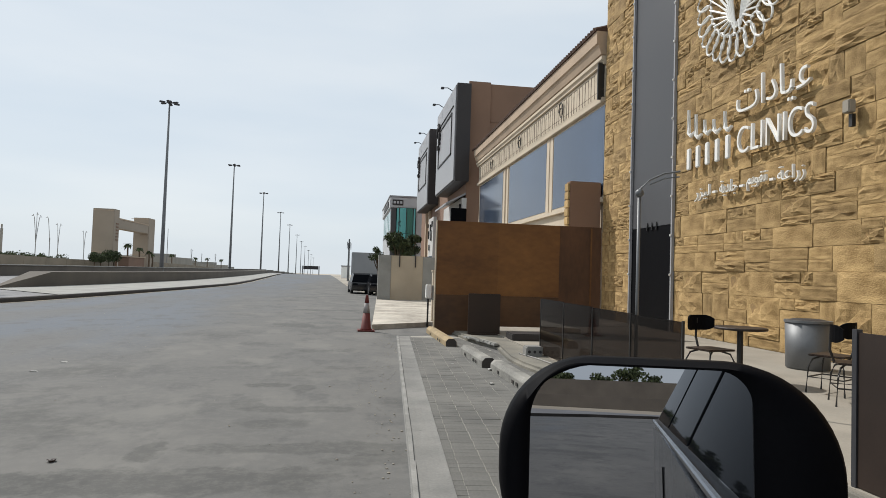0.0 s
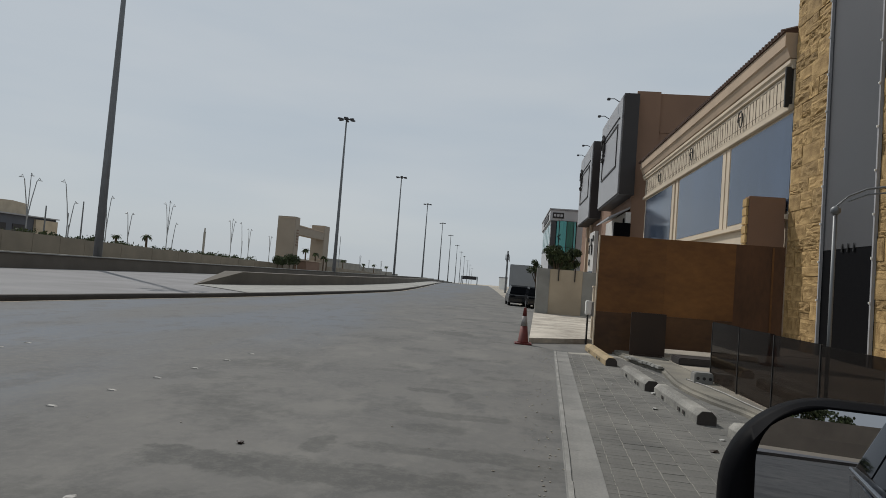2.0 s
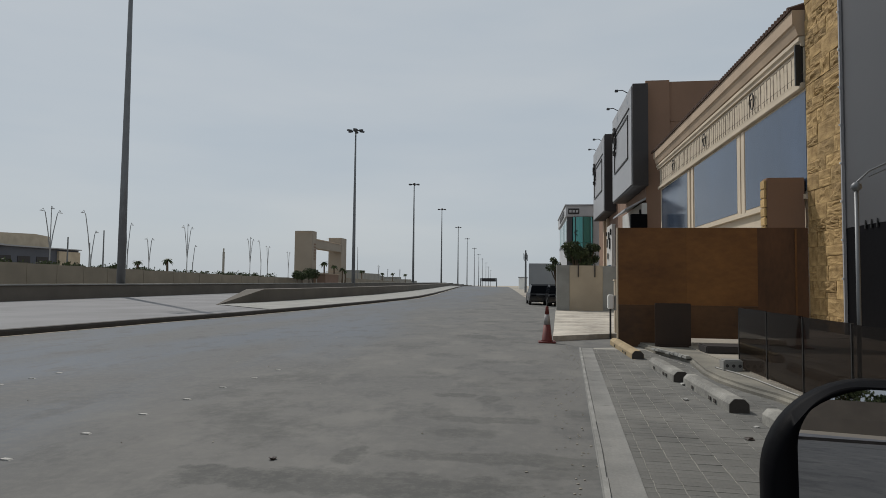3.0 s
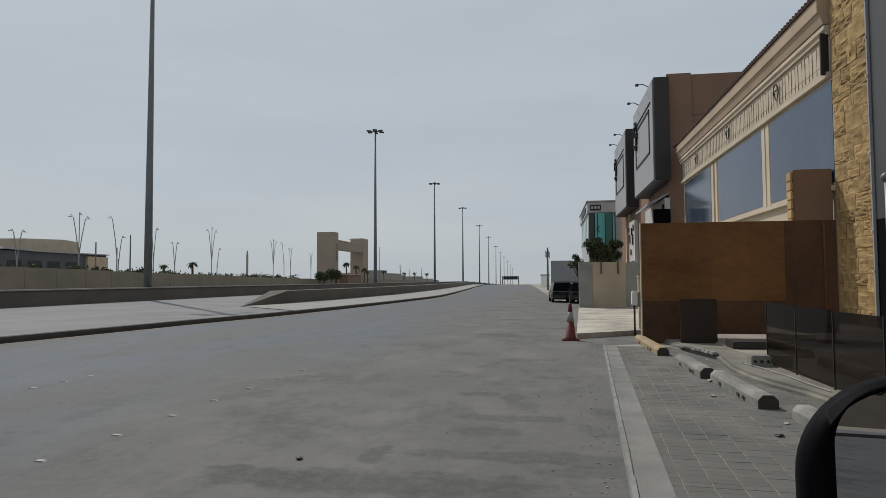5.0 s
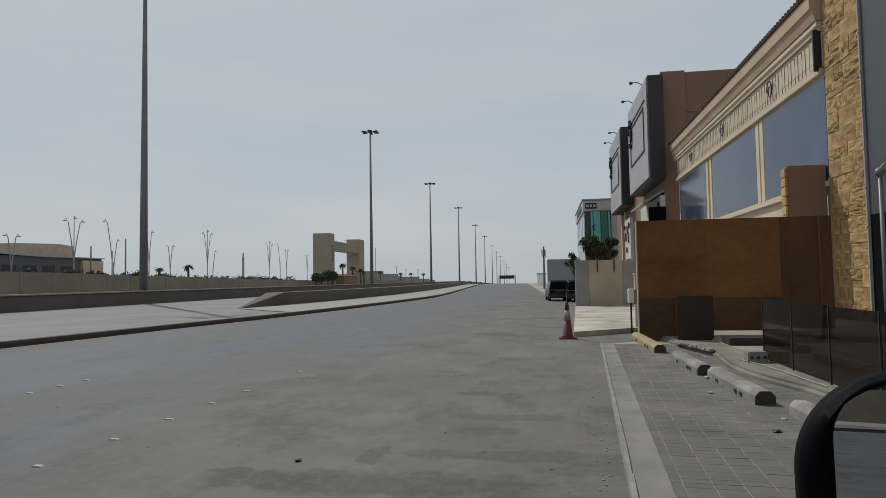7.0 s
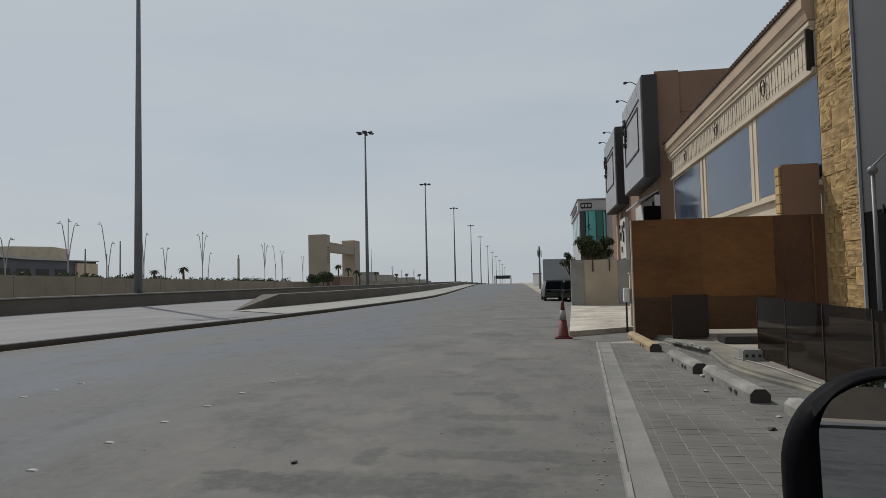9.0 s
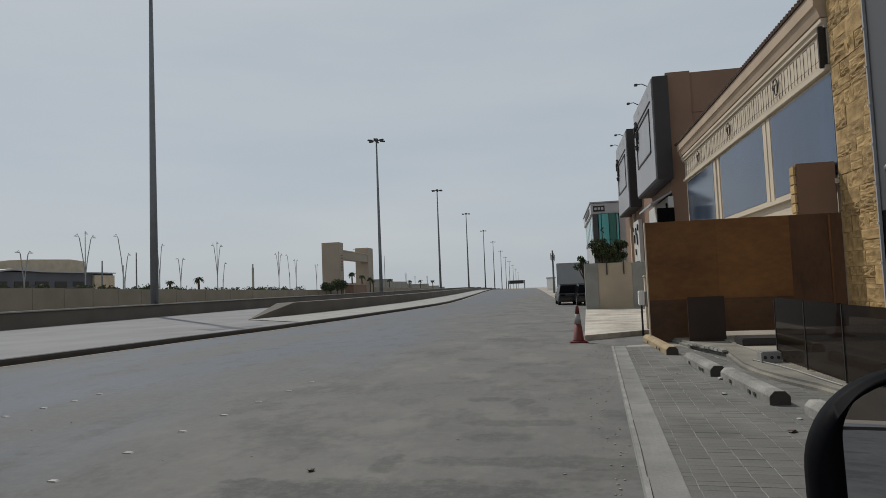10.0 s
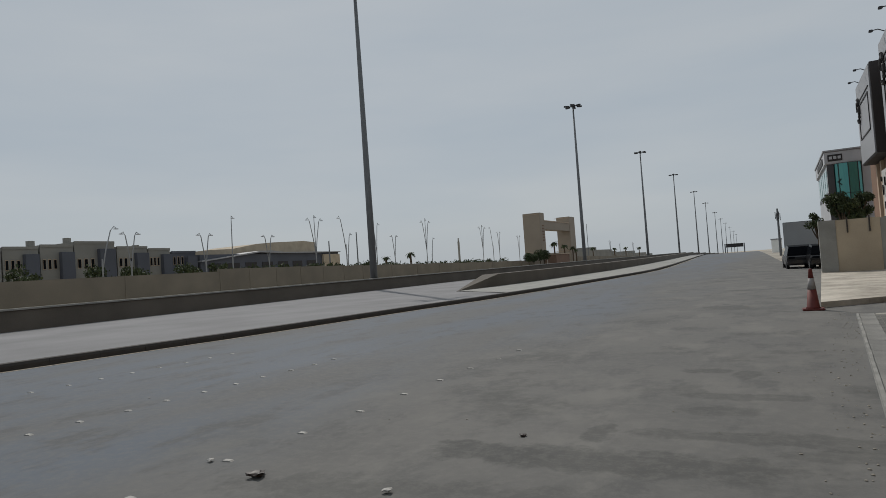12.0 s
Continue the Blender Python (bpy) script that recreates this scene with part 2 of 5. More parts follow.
    for x, y, rx, ry, k in ((-1.25, 4.55, 1.3, 0.30, 0.75), (-2.15, 4.55, 0.55, 0.26, 0.8), (-0.1, 5.35, 1.0, 0.20, 0.6), (-1.47, 5.35, 0.14, 0.34, 0.7), (-0.87, 8.2, 0.3, 0.16, 0.7), (-0.5, 7.95, 0.14, 0.35, 0.6), (-1.5, 3.4, 2.2, 0.45, 0.55), (-0.4, 6.8, 0.6, 0.16, 0.55), (-0.6, 6.2, 0.35, 0.2, 0.5), (0.35, 5.0, 0.5, 0.14, 0.5), (-1.0, 7.1, 0.2, 0.3, 0.45)):
        mp, ln, off = n.new("ShaderNodeMapping"), n.new("ShaderNodeVectorMath"), n.new("ShaderNodeVectorMath")
        mp.inputs["Scale"].default_value = (1 / rx, 1 / ry, 0)
        mp.inputs["Location"].default_value = (-x / rx, -y / ry, 0)
        l.new(tc.outputs["Object"], mp.inputs[0])
        ln.operation = "LENGTH"
        l.new(mp.outputs[0], ln.inputs[0])
        d = math_of("ADD", ln.outputs["Value"], math_of("MULTIPLY", math_of("SUBTRACT", warp.outputs[0], 0.5), 2.4))
        col = blend(col, (0.066, 0.066, 0.063), smooth(d, 1.15, 0.75, 0.0, k))
    grit = smooth(noise_at(9.0, (1, 1, 1), 6.0, 0.75), 0.42, 0.66, 0.0, 0.35)
    col = blend(col, (0.160, 0.155, 0.143), grit)
    l.new(col, b.inputs["Base Color"])
    return m


ASPHALT = asphalt()


# ---- helpers ----
def box(bm, x0, x1, y0, y1, z0, z1, bevel=0.0):
    r = bmesh.ops.create_cube(bm, size=1.0)
    bmesh.ops.scale(bm, vec=(x1 - x0, y1 - y0, z1 - z0), verts=r["verts"])
    bmesh.ops.translate(bm, vec=((x0 + x1) / 2, (y0 + y1) / 2, (z0 + z1) / 2), verts=r["verts"])
    if bevel:
        edges = list({e for v in r["verts"] for e in v.link_edges})
        bmesh.ops.bevel(bm, geom=edges, offset=bevel, segments=2, affect="EDGES")
    return bm


def prism(bm, pts, axis, a, b):
    """Extrude a closed 2D outline along an axis (0 x, 1 y, 2 z) from a to b."""
    def place(p, c):
        v = list(p)
        v.insert(axis, c)
        return bm.verts.new(v)
    lo, hi = [place(p, a) for p in pts], [place(p, b) for p in pts]
    bm.faces.new(lo), bm.faces.new(hi[::-1])
    for i in range(len(pts)):
        j = (i + 1) % len(pts)
        bm.faces.new((lo[j], lo[i], hi[i], hi[j]))
    bmesh.ops.recalc_face_normals(bm, faces=bm.faces)
    return bm


def tube(bm, pts, radii, seg=8):
    """A round bar through points, with a radius at each."""
    if not isinstance(radii, (list, tuple)):
        radii = [radii] * len(pts)
    pts = [Vector(p) for p in pts]
    rings = []
    for i, p in enumerate(pts):
        d = (pts[min(i + 1, len(pts) - 1)] - pts[max(i - 1, 0)]).normalized()
        u = d.orthogonal().normalized() if abs(d.z) < 0.99 else Vector((1, 0, 0))
        u = (u - d * u.dot(d)).normalized()
        w = d.cross(u)
        rings.append([bm.verts.new(p + (u * math.cos(2 * math.pi * k / seg) + w * math.sin(2 * math.pi * k / seg)) * radii[i]) for k in range(seg)])
    for a, b in zip(rings, rings[1:]):
        for k in range(seg):
            bm.faces.new((a[k], a[(k + 1) % seg], b[(k + 1) % seg], b[k]))
    bm.faces.new(rings[0][::-1]), bm.faces.new(rings[-1])
    return bm


def lathe(bm, prof, seg=20, at=(0, 0, 0)):
    rings = [[bm.verts.new((at[0] + r * math.cos(2 * math.pi * k / seg), at[1] + r * math.sin(2 * math.pi * k / seg), at[2] + z)) for k in range(seg)] for r, z in prof]
    for a, b in zip(rings, rings[1:]):
        for k in range(seg):
            bm.faces.new((a[k], a[(k + 1) % seg], b[(k + 1) % seg], b[k]))
    bm.faces.new(rings[0][::-1]), bm.faces.new(rings[-1])
    return bm


def mesh_of(name, bm, material, smooth=False):
    me = bpy.data.meshes.new(name)
    bm.to_mesh(me)
    bm.free()
    me.materials.append(material)
    if smooth:
        for p in me.polygons:
            p.use_smooth = True
    return me


def part(name, bm, material, parent=None, label="", smooth=False):
    ob = new(name, mesh_of(name, bm, material, smooth))
    if parent:
        ob.parent = parent
    if label:
        ob["label"] = label
    return ob


def thing(name, label, category, group="", at=(0, 0, 0), rz=0):
    ob = new(name)
    ob.matrix_basis = pose(*at, 0, 0, rz)
    return tagged(ob, label, category, group)


def solid(name, bm, material, label, category, group="", kind="", smooth=False):
    return tagged(part(name, bm, material, smooth=smooth), label, category, group, kind)


B = bmesh.new


# ---- ground and roads ----
def dip(y):
    """The land falls away gently beyond a crest."""
    t = max(0.0, y - 190.0)
    return -0.0175 * (t * t / (t + 40.0)) if t < 500 else -8.1 - 0.004 * (t - 500)


def ribbon(bm, rows, z=0.0):
    """A strip of ground between two edges; rows of (y, x left, x right)."""
    prev = None
    for y, a, b in rows:
        pair = [bm.verts.new((a, y, z + dip(y))), bm.verts.new((b, y, z + dip(y)))]
        if prev:
            bm.faces.new((prev[0], prev[1], pair[1], pair[0]))
        prev = pair
    bmesh.ops.recalc_face_normals(bm, faces=bm.faces)
    return bm


def smooth_rows(keys, step=4.0):
    out = []
    for (y0, *a), (y1, *b) in zip(keys, keys[1:]):
        n = max(1, int((y1 - y0) / step))
        for i in range(n):
            k = i / n
            out.append((y0 + (y1 - y0) * k, *[p + (q - p) * k for p, q in zip(a, b)]))
    out.append(keys[-1])
    return out


# kerb line of the service road: y, x
KERB = [(-44, 9.0), (-41, 4.0), (-37, -2.0), (-31, -7.0), (-22, -12.0), (-12, -14.6), (0, -15.1), (7, -14.05), (9.3, -13.6), (12.2, -13.0), (15, -12.6), (18, -12.2), (20, -11.95), (24, -11.25), (31.3, -10.45), (40, -9.8), (50, -9.3), (56, -9.35), (70, -10.2), (99, -12.4), (127, -14.6), (220, -21.5), (600, -42.0)]


def road_right(y):
    """The right edge of the asphalt, where sand has drifted over it farther on."""
    keys = [(-44, 9.0), (16, 9.0), (18, 6.0), (30, 6.0), (40, 1.2), (60, -0.3), (85, -1.2), (133, -3.2), (224, -7.4), (600, -22.0)]
    for (y0, x0), (y1, x1) in zip(keys, keys[1:]):
        if y0 <= y <= y1:
            return x0 + (x1 - x0) * (y - y0) / (y1 - y0)
    return keys[-1][1]


bm = B()
ribbon(bm, [(y, -2500, 2500) for y in (-1500, -200, 0, 100, 190, 205, 220, 240, 260, 300, 340, 380, 420, 460, 500, 550, 700, 1200, 3000)], -0.05)
solid("ground", bm, SAND, "pale desert sand reaching the horizon", "ground", kind="structure")
bm = B()
ribbon(bm, [(-44.0, 9.0, 9.1)] + smooth_rows([(y, min(x, 8.9), road_right(y)) for y, x in KERB[1:]]), 0.0)
solid("road", bm, ASPHALT, "worn grey asphalt service road with sand and stains", "road", kind="structure")
bm = B()
ribbon(bm, smooth_rows([(y, road_right(y) - 0.6, 40.0) for y in (30, 40, 60, 85, 133, 190, 224, 300, 400, 600)]), -0.006)
solid("sandy_shoulder", bm, DUST, "pale drifted sand along the road's far shoulder", "ground", kind="structure")
bm = B()
ribbon(bm, smooth_rows([(y, -58.0 - max(0, y - 220) * 0.04, x - 0.25) for y, x in KERB]), 0.12)
solid("highway", bm, HIGHWAY, "pale worn highway carriageway beyond the kerb", "road", kind="structure")

# kerb: stones end to end, the shadow on their face put into the colour
kerb = solid("kerb", B(), KERBDARK, "low dusty concrete kerb along the road, shadow put in its dark colour", "kerb", kind="structure")


def kerb_x(y):
    for (y0, x0), (y1, x1) in zip(KERB, KERB[1:]):
        if y0 <= y <= y1:
            return x0 + (x1 - x0) * (y - y0) / (y1 - y0)
    return KERB[-1][1]


bm = B()
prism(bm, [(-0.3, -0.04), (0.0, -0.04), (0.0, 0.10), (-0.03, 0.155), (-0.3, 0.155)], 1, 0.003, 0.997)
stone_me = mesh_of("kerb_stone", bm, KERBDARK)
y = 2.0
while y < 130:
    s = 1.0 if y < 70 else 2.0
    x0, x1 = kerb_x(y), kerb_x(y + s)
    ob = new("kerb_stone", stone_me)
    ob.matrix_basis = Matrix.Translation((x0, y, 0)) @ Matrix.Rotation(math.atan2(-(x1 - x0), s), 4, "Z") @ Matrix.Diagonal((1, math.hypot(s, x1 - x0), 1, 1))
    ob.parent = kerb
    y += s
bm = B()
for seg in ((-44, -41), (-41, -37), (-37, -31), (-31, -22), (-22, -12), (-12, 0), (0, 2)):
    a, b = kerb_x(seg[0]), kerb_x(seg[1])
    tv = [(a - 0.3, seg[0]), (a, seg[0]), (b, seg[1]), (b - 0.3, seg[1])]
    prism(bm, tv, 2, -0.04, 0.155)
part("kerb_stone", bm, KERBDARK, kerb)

bm = B()
ribbon(bm, smooth_rows([(y, x, x + 0.16) for y, x in KERB if 0 <= y <= 127]), 0.004)
solid("sand_line", bm, SAND, "thin drift of pale sand along the kerb foot", "sand", kind="structure")

# raised verge and its tapering barrier wall
WEDGE = [(31.3, -15.9), (36, -15.3), (43.4, -14.75), (58.7, -14.35), (80, -15.2), (109, -17.0), (160, -21.0), (220, -26.0), (400, -40.0)]


def wedge_x(y):
    for (y0, x0), (y1, x1) in zip(WEDGE, WEDGE[1:]):
        if y0 <= y <= y1:
            return x0 + (x1 - x0) * (y - y0) / (y1 - y0)
    return WEDGE[-1][1]


bm = B()
ribbon(bm, [(27.0, kerb_x(27) - 0.3, kerb_x(27) - 0.28)] + [(y, wedge_x(y), kerb_x(y) - 0.28) for y in (31.3, 34, 38, 43.4, 50, 58, 70, 90, 109, 127, 160, 220, 300, 400)], 0.146)
solid("verge", bm, CONCRETE, "pale concrete verge between kerb and barrier", "pavement", kind="structure")
bm = B()
prev = None
for y in (31.3, 33.5, 35.8, 43.4, 50, 58.7, 68, 80, 95, 109, 130, 160, 190, 220, 280, 340, 400):
    h = 0.13 + 0.75 * min(1.0, (y - 31.3) / 4.5)
    w = 0.10 + 1.0 * min(1.0, (y - 31.3) / 4.5)
    x, d = wedge_x(y), dip(y)
    ring = [bm.verts.new(p) for p in ((x, y, d - 0.03), (x - 0.02, y, d + h), (x - w, y, d + h), (x - w - 0.02, y, d - 0.03))]
    if prev:
        for k in range(4):
            bm.faces.new((prev[k], prev[(k + 1) % 4], ring[(k + 1) % 4], ring[k]))
    else:
        bm.faces.new(ring)
    prev = ring
bm.faces.new(prev[::-1])
bmesh.ops.recalc_face_normals(bm, faces=bm.faces)
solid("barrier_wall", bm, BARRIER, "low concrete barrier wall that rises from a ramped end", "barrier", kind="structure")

# far highway barrier: dark sides and paler cap put shade and sun into colour
bm = B()
for y0 in range(-60, 420, 20):
    prism(bm, [(-28.0, dip(y0) - 0.1), (-28.05, dip(y0) + 0.98), (-28.55, dip(y0) + 0.98), (-28.6, dip(y0) - 0.1)], 1, y0, y0 + 20.0)
solid("highway_barrier", bm, BARRIER, "long concrete barrier beside the highway, shade put in its dark colour", "barrier", kind="structure")
bm = B()
for y0 in range(-60, 420, 20):
    box(bm, -28.62, -27.97, y0, y0 + 20.0, dip(y0) + 0.985, dip(y0) + 1.06)
solid("barrier_cap", bm, CONCRETE, "concrete capping of the highway barrier, sunlit tone put in its colour", "barrier", kind="structure")

# boundary wall of the estate
bm = B()
WALL_TOP = [(55.4, 3.3), (70, 3.15), (85, 2.88), (111, 2.5), (137, 2.15), (164.8, 1.9)]
runs = [(-70, 55.4, 3.0), (197.8, 420, 2.2)]
for (ya, ha), (yb, hb) in zip(WALL_TOP, WALL_TOP[1:]):
    for k in range(3):
        runs.append((ya + (yb - ya) * k / 3, ya + (yb - ya) * (k + 1) / 3, ha + (hb - ha) * (k + 0.5) / 3))
for a, b, h in runs:
    n = max(1, int((b - a) / 12))
    for i in range(n):
        u, v = a + (b - a) * i / n, a + (b - a) * (i + 1) / n
        box(bm, -60.3, -60.0, u, v - 0.02, -0.05 + dip(u), h + dip(u))
        box(bm, -60.36, -59.96, u - 0.2, u + 0.2, -0.05 + dip(u), h + 0.01 + dip(u))
solid("boundary_wall", bm, TANWALL, "long tan plastered boundary wall with shallow piers", "wall", kind="structure")

# the same walls turn across behind the parked car
solid("cross_barrier", box(B(), -28.0, 30.0, -60.6, -60.0, -0.1, 1.05), BARRIER, "dark concrete barrier closing the road bend", "barrier", kind="structure")
solid("cross_wall", box(B(), -60.0, 60.0, -84.4, -84.0, -0.1, 2.9), BARRIER, "tan boundary wall beyond the road bend", "wall", kind="structure")

# ---- street lamps ----
lamp = thing("street_lamp", "tall grey tapered highway lamp mast with a crown of floodlights", "street lamp", "highway lamp masts")
part("mast", tube(B(), [(0, 0, 0), (0, 0, 8), (0, 0, 16), (0, 0, 25.3)], [0.30, 0.25, 0.19, 0.12], 12), STEEL, lamp, smooth=True)
part("base_plate", lathe(B(), [(0.5, 0), (0.5, 0.05), (0.34, 0.08), (0.33, 0.5), (0.3, 0.5)], 14), STEEL, lamp)
part("crown_ring", lathe(B(), [(0.28, 25.2), (0.34, 25.25), (0.34, 25.55), (0.2, 25.67)], 12), LAMPHEAD, lamp)
bm = B()
tube(bm, [(0.2, 0, 25.35), (1.0, 0, 25.33)], 0.05, 6)
box(bm, 0.7, 1.5, -0.2, 0.2, 25.17, 25.39, 0.05)
head_me = mesh_of("floodlight", bm, LAMPHEAD)
for k in range(6):
    ob = new("floodlight", head_me)
    ob.matrix_basis = Matrix.Rotation(radians(60 * k + 15), 4, "Z")
    ob.parent = lamp
LAMPS = [(-28.95, 42.4), (-28.3, 101.5), (-28.5, 157.3), (-28.8, 211.8), (-29.91, 272.8), (-31.66, 332.5), (-33.91, 404.4), (-36.33, 472.5), (-37.9, 532.1), (-39.61, 603.9), (-43.21, 701.2), (-49.82, 857.6)]
lamp.matrix_basis = pose(*LAMPS[0], 0.1) @ Matrix.Diagonal((1, 1, 1.012, 1))
for x, y in LAMPS[1:]:
    copy_thing(lamp, pose(x, y, 0.1 + dip(y), 0, 0, 20) @ Matrix.Diagonal((1, 1, 1.016 if y < 120 else 1.0, 1)))

# ---- estate gate ----
gate = thing("estate_gate", "large plain tan gateway with two towers and a beam", "gateway")
part("tower", box(B(), -62.4, -57.5, 165.0, 168.6, -0.1, 14.66, 0.05), GATE_TAN, gate)
part("tower", box(B(), -61.6, -57.5, 192.0, 197.6, -0.1, 14.6, 0.05), GATE_TAN, gate)
part("beam", box(B(), -60.0, -57.6, 168.5, 192.1, 10.1, 12.4, 0.05), GATE_TAN, gate)
part("coping", box(B(), -60.1, -57.5, 168.62, 191.98, 12.4, 12.7), CREAM_DARK, gate)
slot = mesh_of("louvre", box(B(), -57.5, -57.38, 0, 1.5, 0, 0.3), BROWN_RENDER)
for k in range(6):
    ob = new("louvre", slot)
    ob.matrix_basis = pose(0, 166.4, 7.0 + k * 0.8)
    ob.parent = gate
for z in (4.0, 14.2):
    for ya, yb in ((164.96, 165.0), (191.96, 192.0)):
        part("shadow_groove", box(B(), -62.3, -57.6, ya, yb, z, z + 0.12), CREAM_DARK, gate)

# ---- clinic front: sandstone wall with a grey metal strip ----
clinic = tagged(part("clinic_wall", box(B(), 8.55, 9.2, -14.0, 15.95, -0.05, 11.6), MORTAR), "tall facade of rough split yellow sandstone blocks", "building", kind="structure")
part("return_wall", box(B(), 8.55, 9.2, 18.55, 20.85, -0.05, 11.6), MORTAR, clinic)
part("metal_panel", box(B(), 8.52, 9.2, 15.96, 18.54, 3.0, 11.6), STRIP, clinic, "smooth grey metal strip")
part("dark_door_panel", box(B(), 8.525, 9.2, 15.96, 18.54, -0.05, 2.99), BLACK, clinic, "dark lower panel of the strip")
for yy in (15.96, 18.54):
    part("edge_trim", box(B(), 8.45, 8.53, yy - 0.03, yy + 0.03, 0.1, 11.6), LIGHT_CLAD, clinic)

for yy in (15.96, 18.54):
    for k in range(9):
        part("edge_light", box(B(), 8.41, 8.45, yy - 0.02, yy + 0.02, 1.6 + k * 1.05, 1.66 + k * 1.05, 0.008), WHITE, clinic, "small white fitting on the strip edge")

for k in range(3):
    part("spike", tube(B(), [(8.50, 16.9 + k * 0.28, 2.9), (8.50, 16.9 + k * 0.28, 3.12)], [0.03, 0.012], 6), IRON, clinic, "small black bird spike")

# ---- window building ----
shop = thing("window_building", "cream building with large blue windows and a moulded frieze", "building")
part("wall", box(B(), 8.62, 9.4, 20.9, 43.2, -0.05, 10.05), CREAM, shop)
for a, b in ((20.95, 26.55), (27.6, 34.4), (35.95, 42.6)):
    w = part("window", box(B(), 8.56, 8.62, a - 0.08, b + 0.08, 4.28, 7.58), CREAM, shop)
    part("pane", box(B(), 8.545, 8.60, a, b, 4.38, 7.5), WINDOW_BLUE, w)
for y in (26.82, 27.33, 34.82, 35.53):
    part("pilaster", box(B(), 8.53, 8.62, y - 0.2, y + 0.2, 4.29, 7.58, 0.012), CREAM, shop)
part("sill_band", box(B(), 8.46, 8.62, 20.95, 43.1, 4.12, 4.27), CREAM, shop)
part("frieze_ledge", box(B(), 8.42, 8.62, 20.95, 43.2, 7.6, 7.78, 0.02), CREAM, shop)
part("frieze", box(B(), 8.53, 8.62, 20.95, 43.1, 7.8, 8.9), CREAM, shop)
part("moulding", prism(B(), [(8.6, 8.92), (8.45, 8.94), (8.45, 9.05), (8.38, 9.1), (8.38, 9.22), (8.6, 9.24)], 1, 20.95, 43.4), CREAM, shop)
part("cornice", prism(B(), [(8.6, 9.25), (8.36, 9.28), (8.26, 9.6), (8.2, 9.64), (8.2, 10.08), (8.6, 10.08)], 1, 20.95, 43.4), CREAM_DARK, shop)
part("roof", prism(B(), [(8.14, 10.09), (8.14, 10.14), (9.4, 10.5), (9.4, 10.09)], 1, 20.95, 43.5), ROOFTILE, shop)

# ---- dark sign buildings ----
dark = thing("dark_fronted_building", "brown building with a dark projecting sign box", "building")
part("body", box(B(), 6.9, 17.0, 38.6, 50.0, -0.05, 13.36), BROWN_RENDER, dark)
part("corner_pier", box(B(), 6.84, 8.2, 38.45, 38.62, -0.05, 13.42), BROWN_RENDER, dark)
part("string_line", box(B(), 8.25, 17.0, 38.56, 38.6, 11.0, 11.1), BROWN_RENDER, dark)
part("sign_box", box(B(), 6.02, 6.88, 37.9, 46.6, 7.1, 13.1), DARK_CLAD, dark)
part("sign_face", box(B(), 5.95, 6.015, 38.1, 46.45, 7.2, 13.0), LIGHT_CLAD, dark, "grey glazed face of the sign box")
dark2 = thing("dark_fronted_building", "brown building with a narrow dark sign box", "building")
part("body", box(B(), 6.9, 17.0, 50.1, 64.0, -0.05, 12.0), BROWN_RENDER, dark2)
part("sign_box", box(B(), 6.02, 6.88, 51.6, 60.0, 7.1, 13.3), DARK_CLAD, dark2)
part("sign_face", box(B(), 5.95, 6.015, 51.8, 59.9, 7.2, 13.2), LIGHT_CLAD, dark2)
for bld in (dark, dark2):
    bld.matrix_basis = Matrix.Translation((0, 0, -0.2417)) @ Matrix.Diagonal((1.1667, 1.1667, 1.1667, 1))
green = thing("glass_building", "small office block with green glass and a white fascia", "building")
part("body", box(B(), 4.75, 12.0, 80.0, 99.0, -0.05, 9.6), PALE_BOX, green)
part("fascia", box(B(), 4.55, 12.0, 79.6, 99.4, 9.55, 10.88, 0.06), PALE_BOX, green, "pale fascia band")
part("roof_edge", box(B(), 4.45, 12.1, 79.5, 99.5, 10.89, 11.05), LIGHT_CLAD, green)
part("corner_column", box(B(), 4.72, 5.35, 79.7, 79.99, -0.05, 9.54), STRIP, green)
arc = [(5.36 + 1.25 * (1 - math.cos(t)), 79.98 - 0.75 * math.sin(t)) for t in np.linspace(0, math.pi, 9)]
for (xa, ya), (xb, yb) in zip(arc, arc[1:]):
    for z0, z1 in ((0.0, 3.1), (3.14, 6.3), (6.34, 9.5)):
        part("pane", prism(B(), [(xa, ya), (xb, yb), (xb, yb + 0.05), (xa, ya + 0.05)], 2, z0, z1), WINDOW_GREEN, green)
for xa, ya in arc[::2]:
    part("mullion", box(B(), xa - 0.04, xa + 0.04, ya - 0.05, ya + 0.02, 0, 9.52), DARK_CLAD, green)
part("name_plate", box(B(), 4.85, 6.2, 79.52, 79.6, 9.85, 10.55, 0.03), DARK_CLAD, green, "black oblong sign plate")
for k in range(3):
    part("plate_bar", box(B(), 4.98 + k * 0.4, 5.26 + k * 0.4, 79.49, 79.52, 10.05, 10.35), PALE_BOX, green)
part("name_plate", box(B(), 4.47, 4.55, 82.5, 93.0, 9.85, 10.55, 0.02), DARK_CLAD, green)
part("emblem", tube(B(), [(5.75 + 0.16 * math.cos(t), 79.3, 7.2 + 0.11 * t) for t in np.linspace(0, 6, 12)], 0.05, 5), DARK_CLAD, green)
for z in (3.0, 6.2):
    part("floor_band", box(B(), 4.7, 4.75, 80.5, 98.5, z, z + 0.35), STRIP, green)
for k in range(5):
    part("side_window", box(B(), 4.71, 4.75, 81.2 + k * 3.5, 83.8 + k * 3.5, 6.7, 9.2), WINDOW_GREEN, green)

# ---- brown hoarding and beige wall ----
hoard = thing("hoarding", "tall brown wood-panel hoarding standing across the terrace", "fence")
part("panel", box(B(), 2.07, 3.58, 15.2, 15.3, 0.0, 0.958), BROWN_LOW, hoard, "darker lower panel")
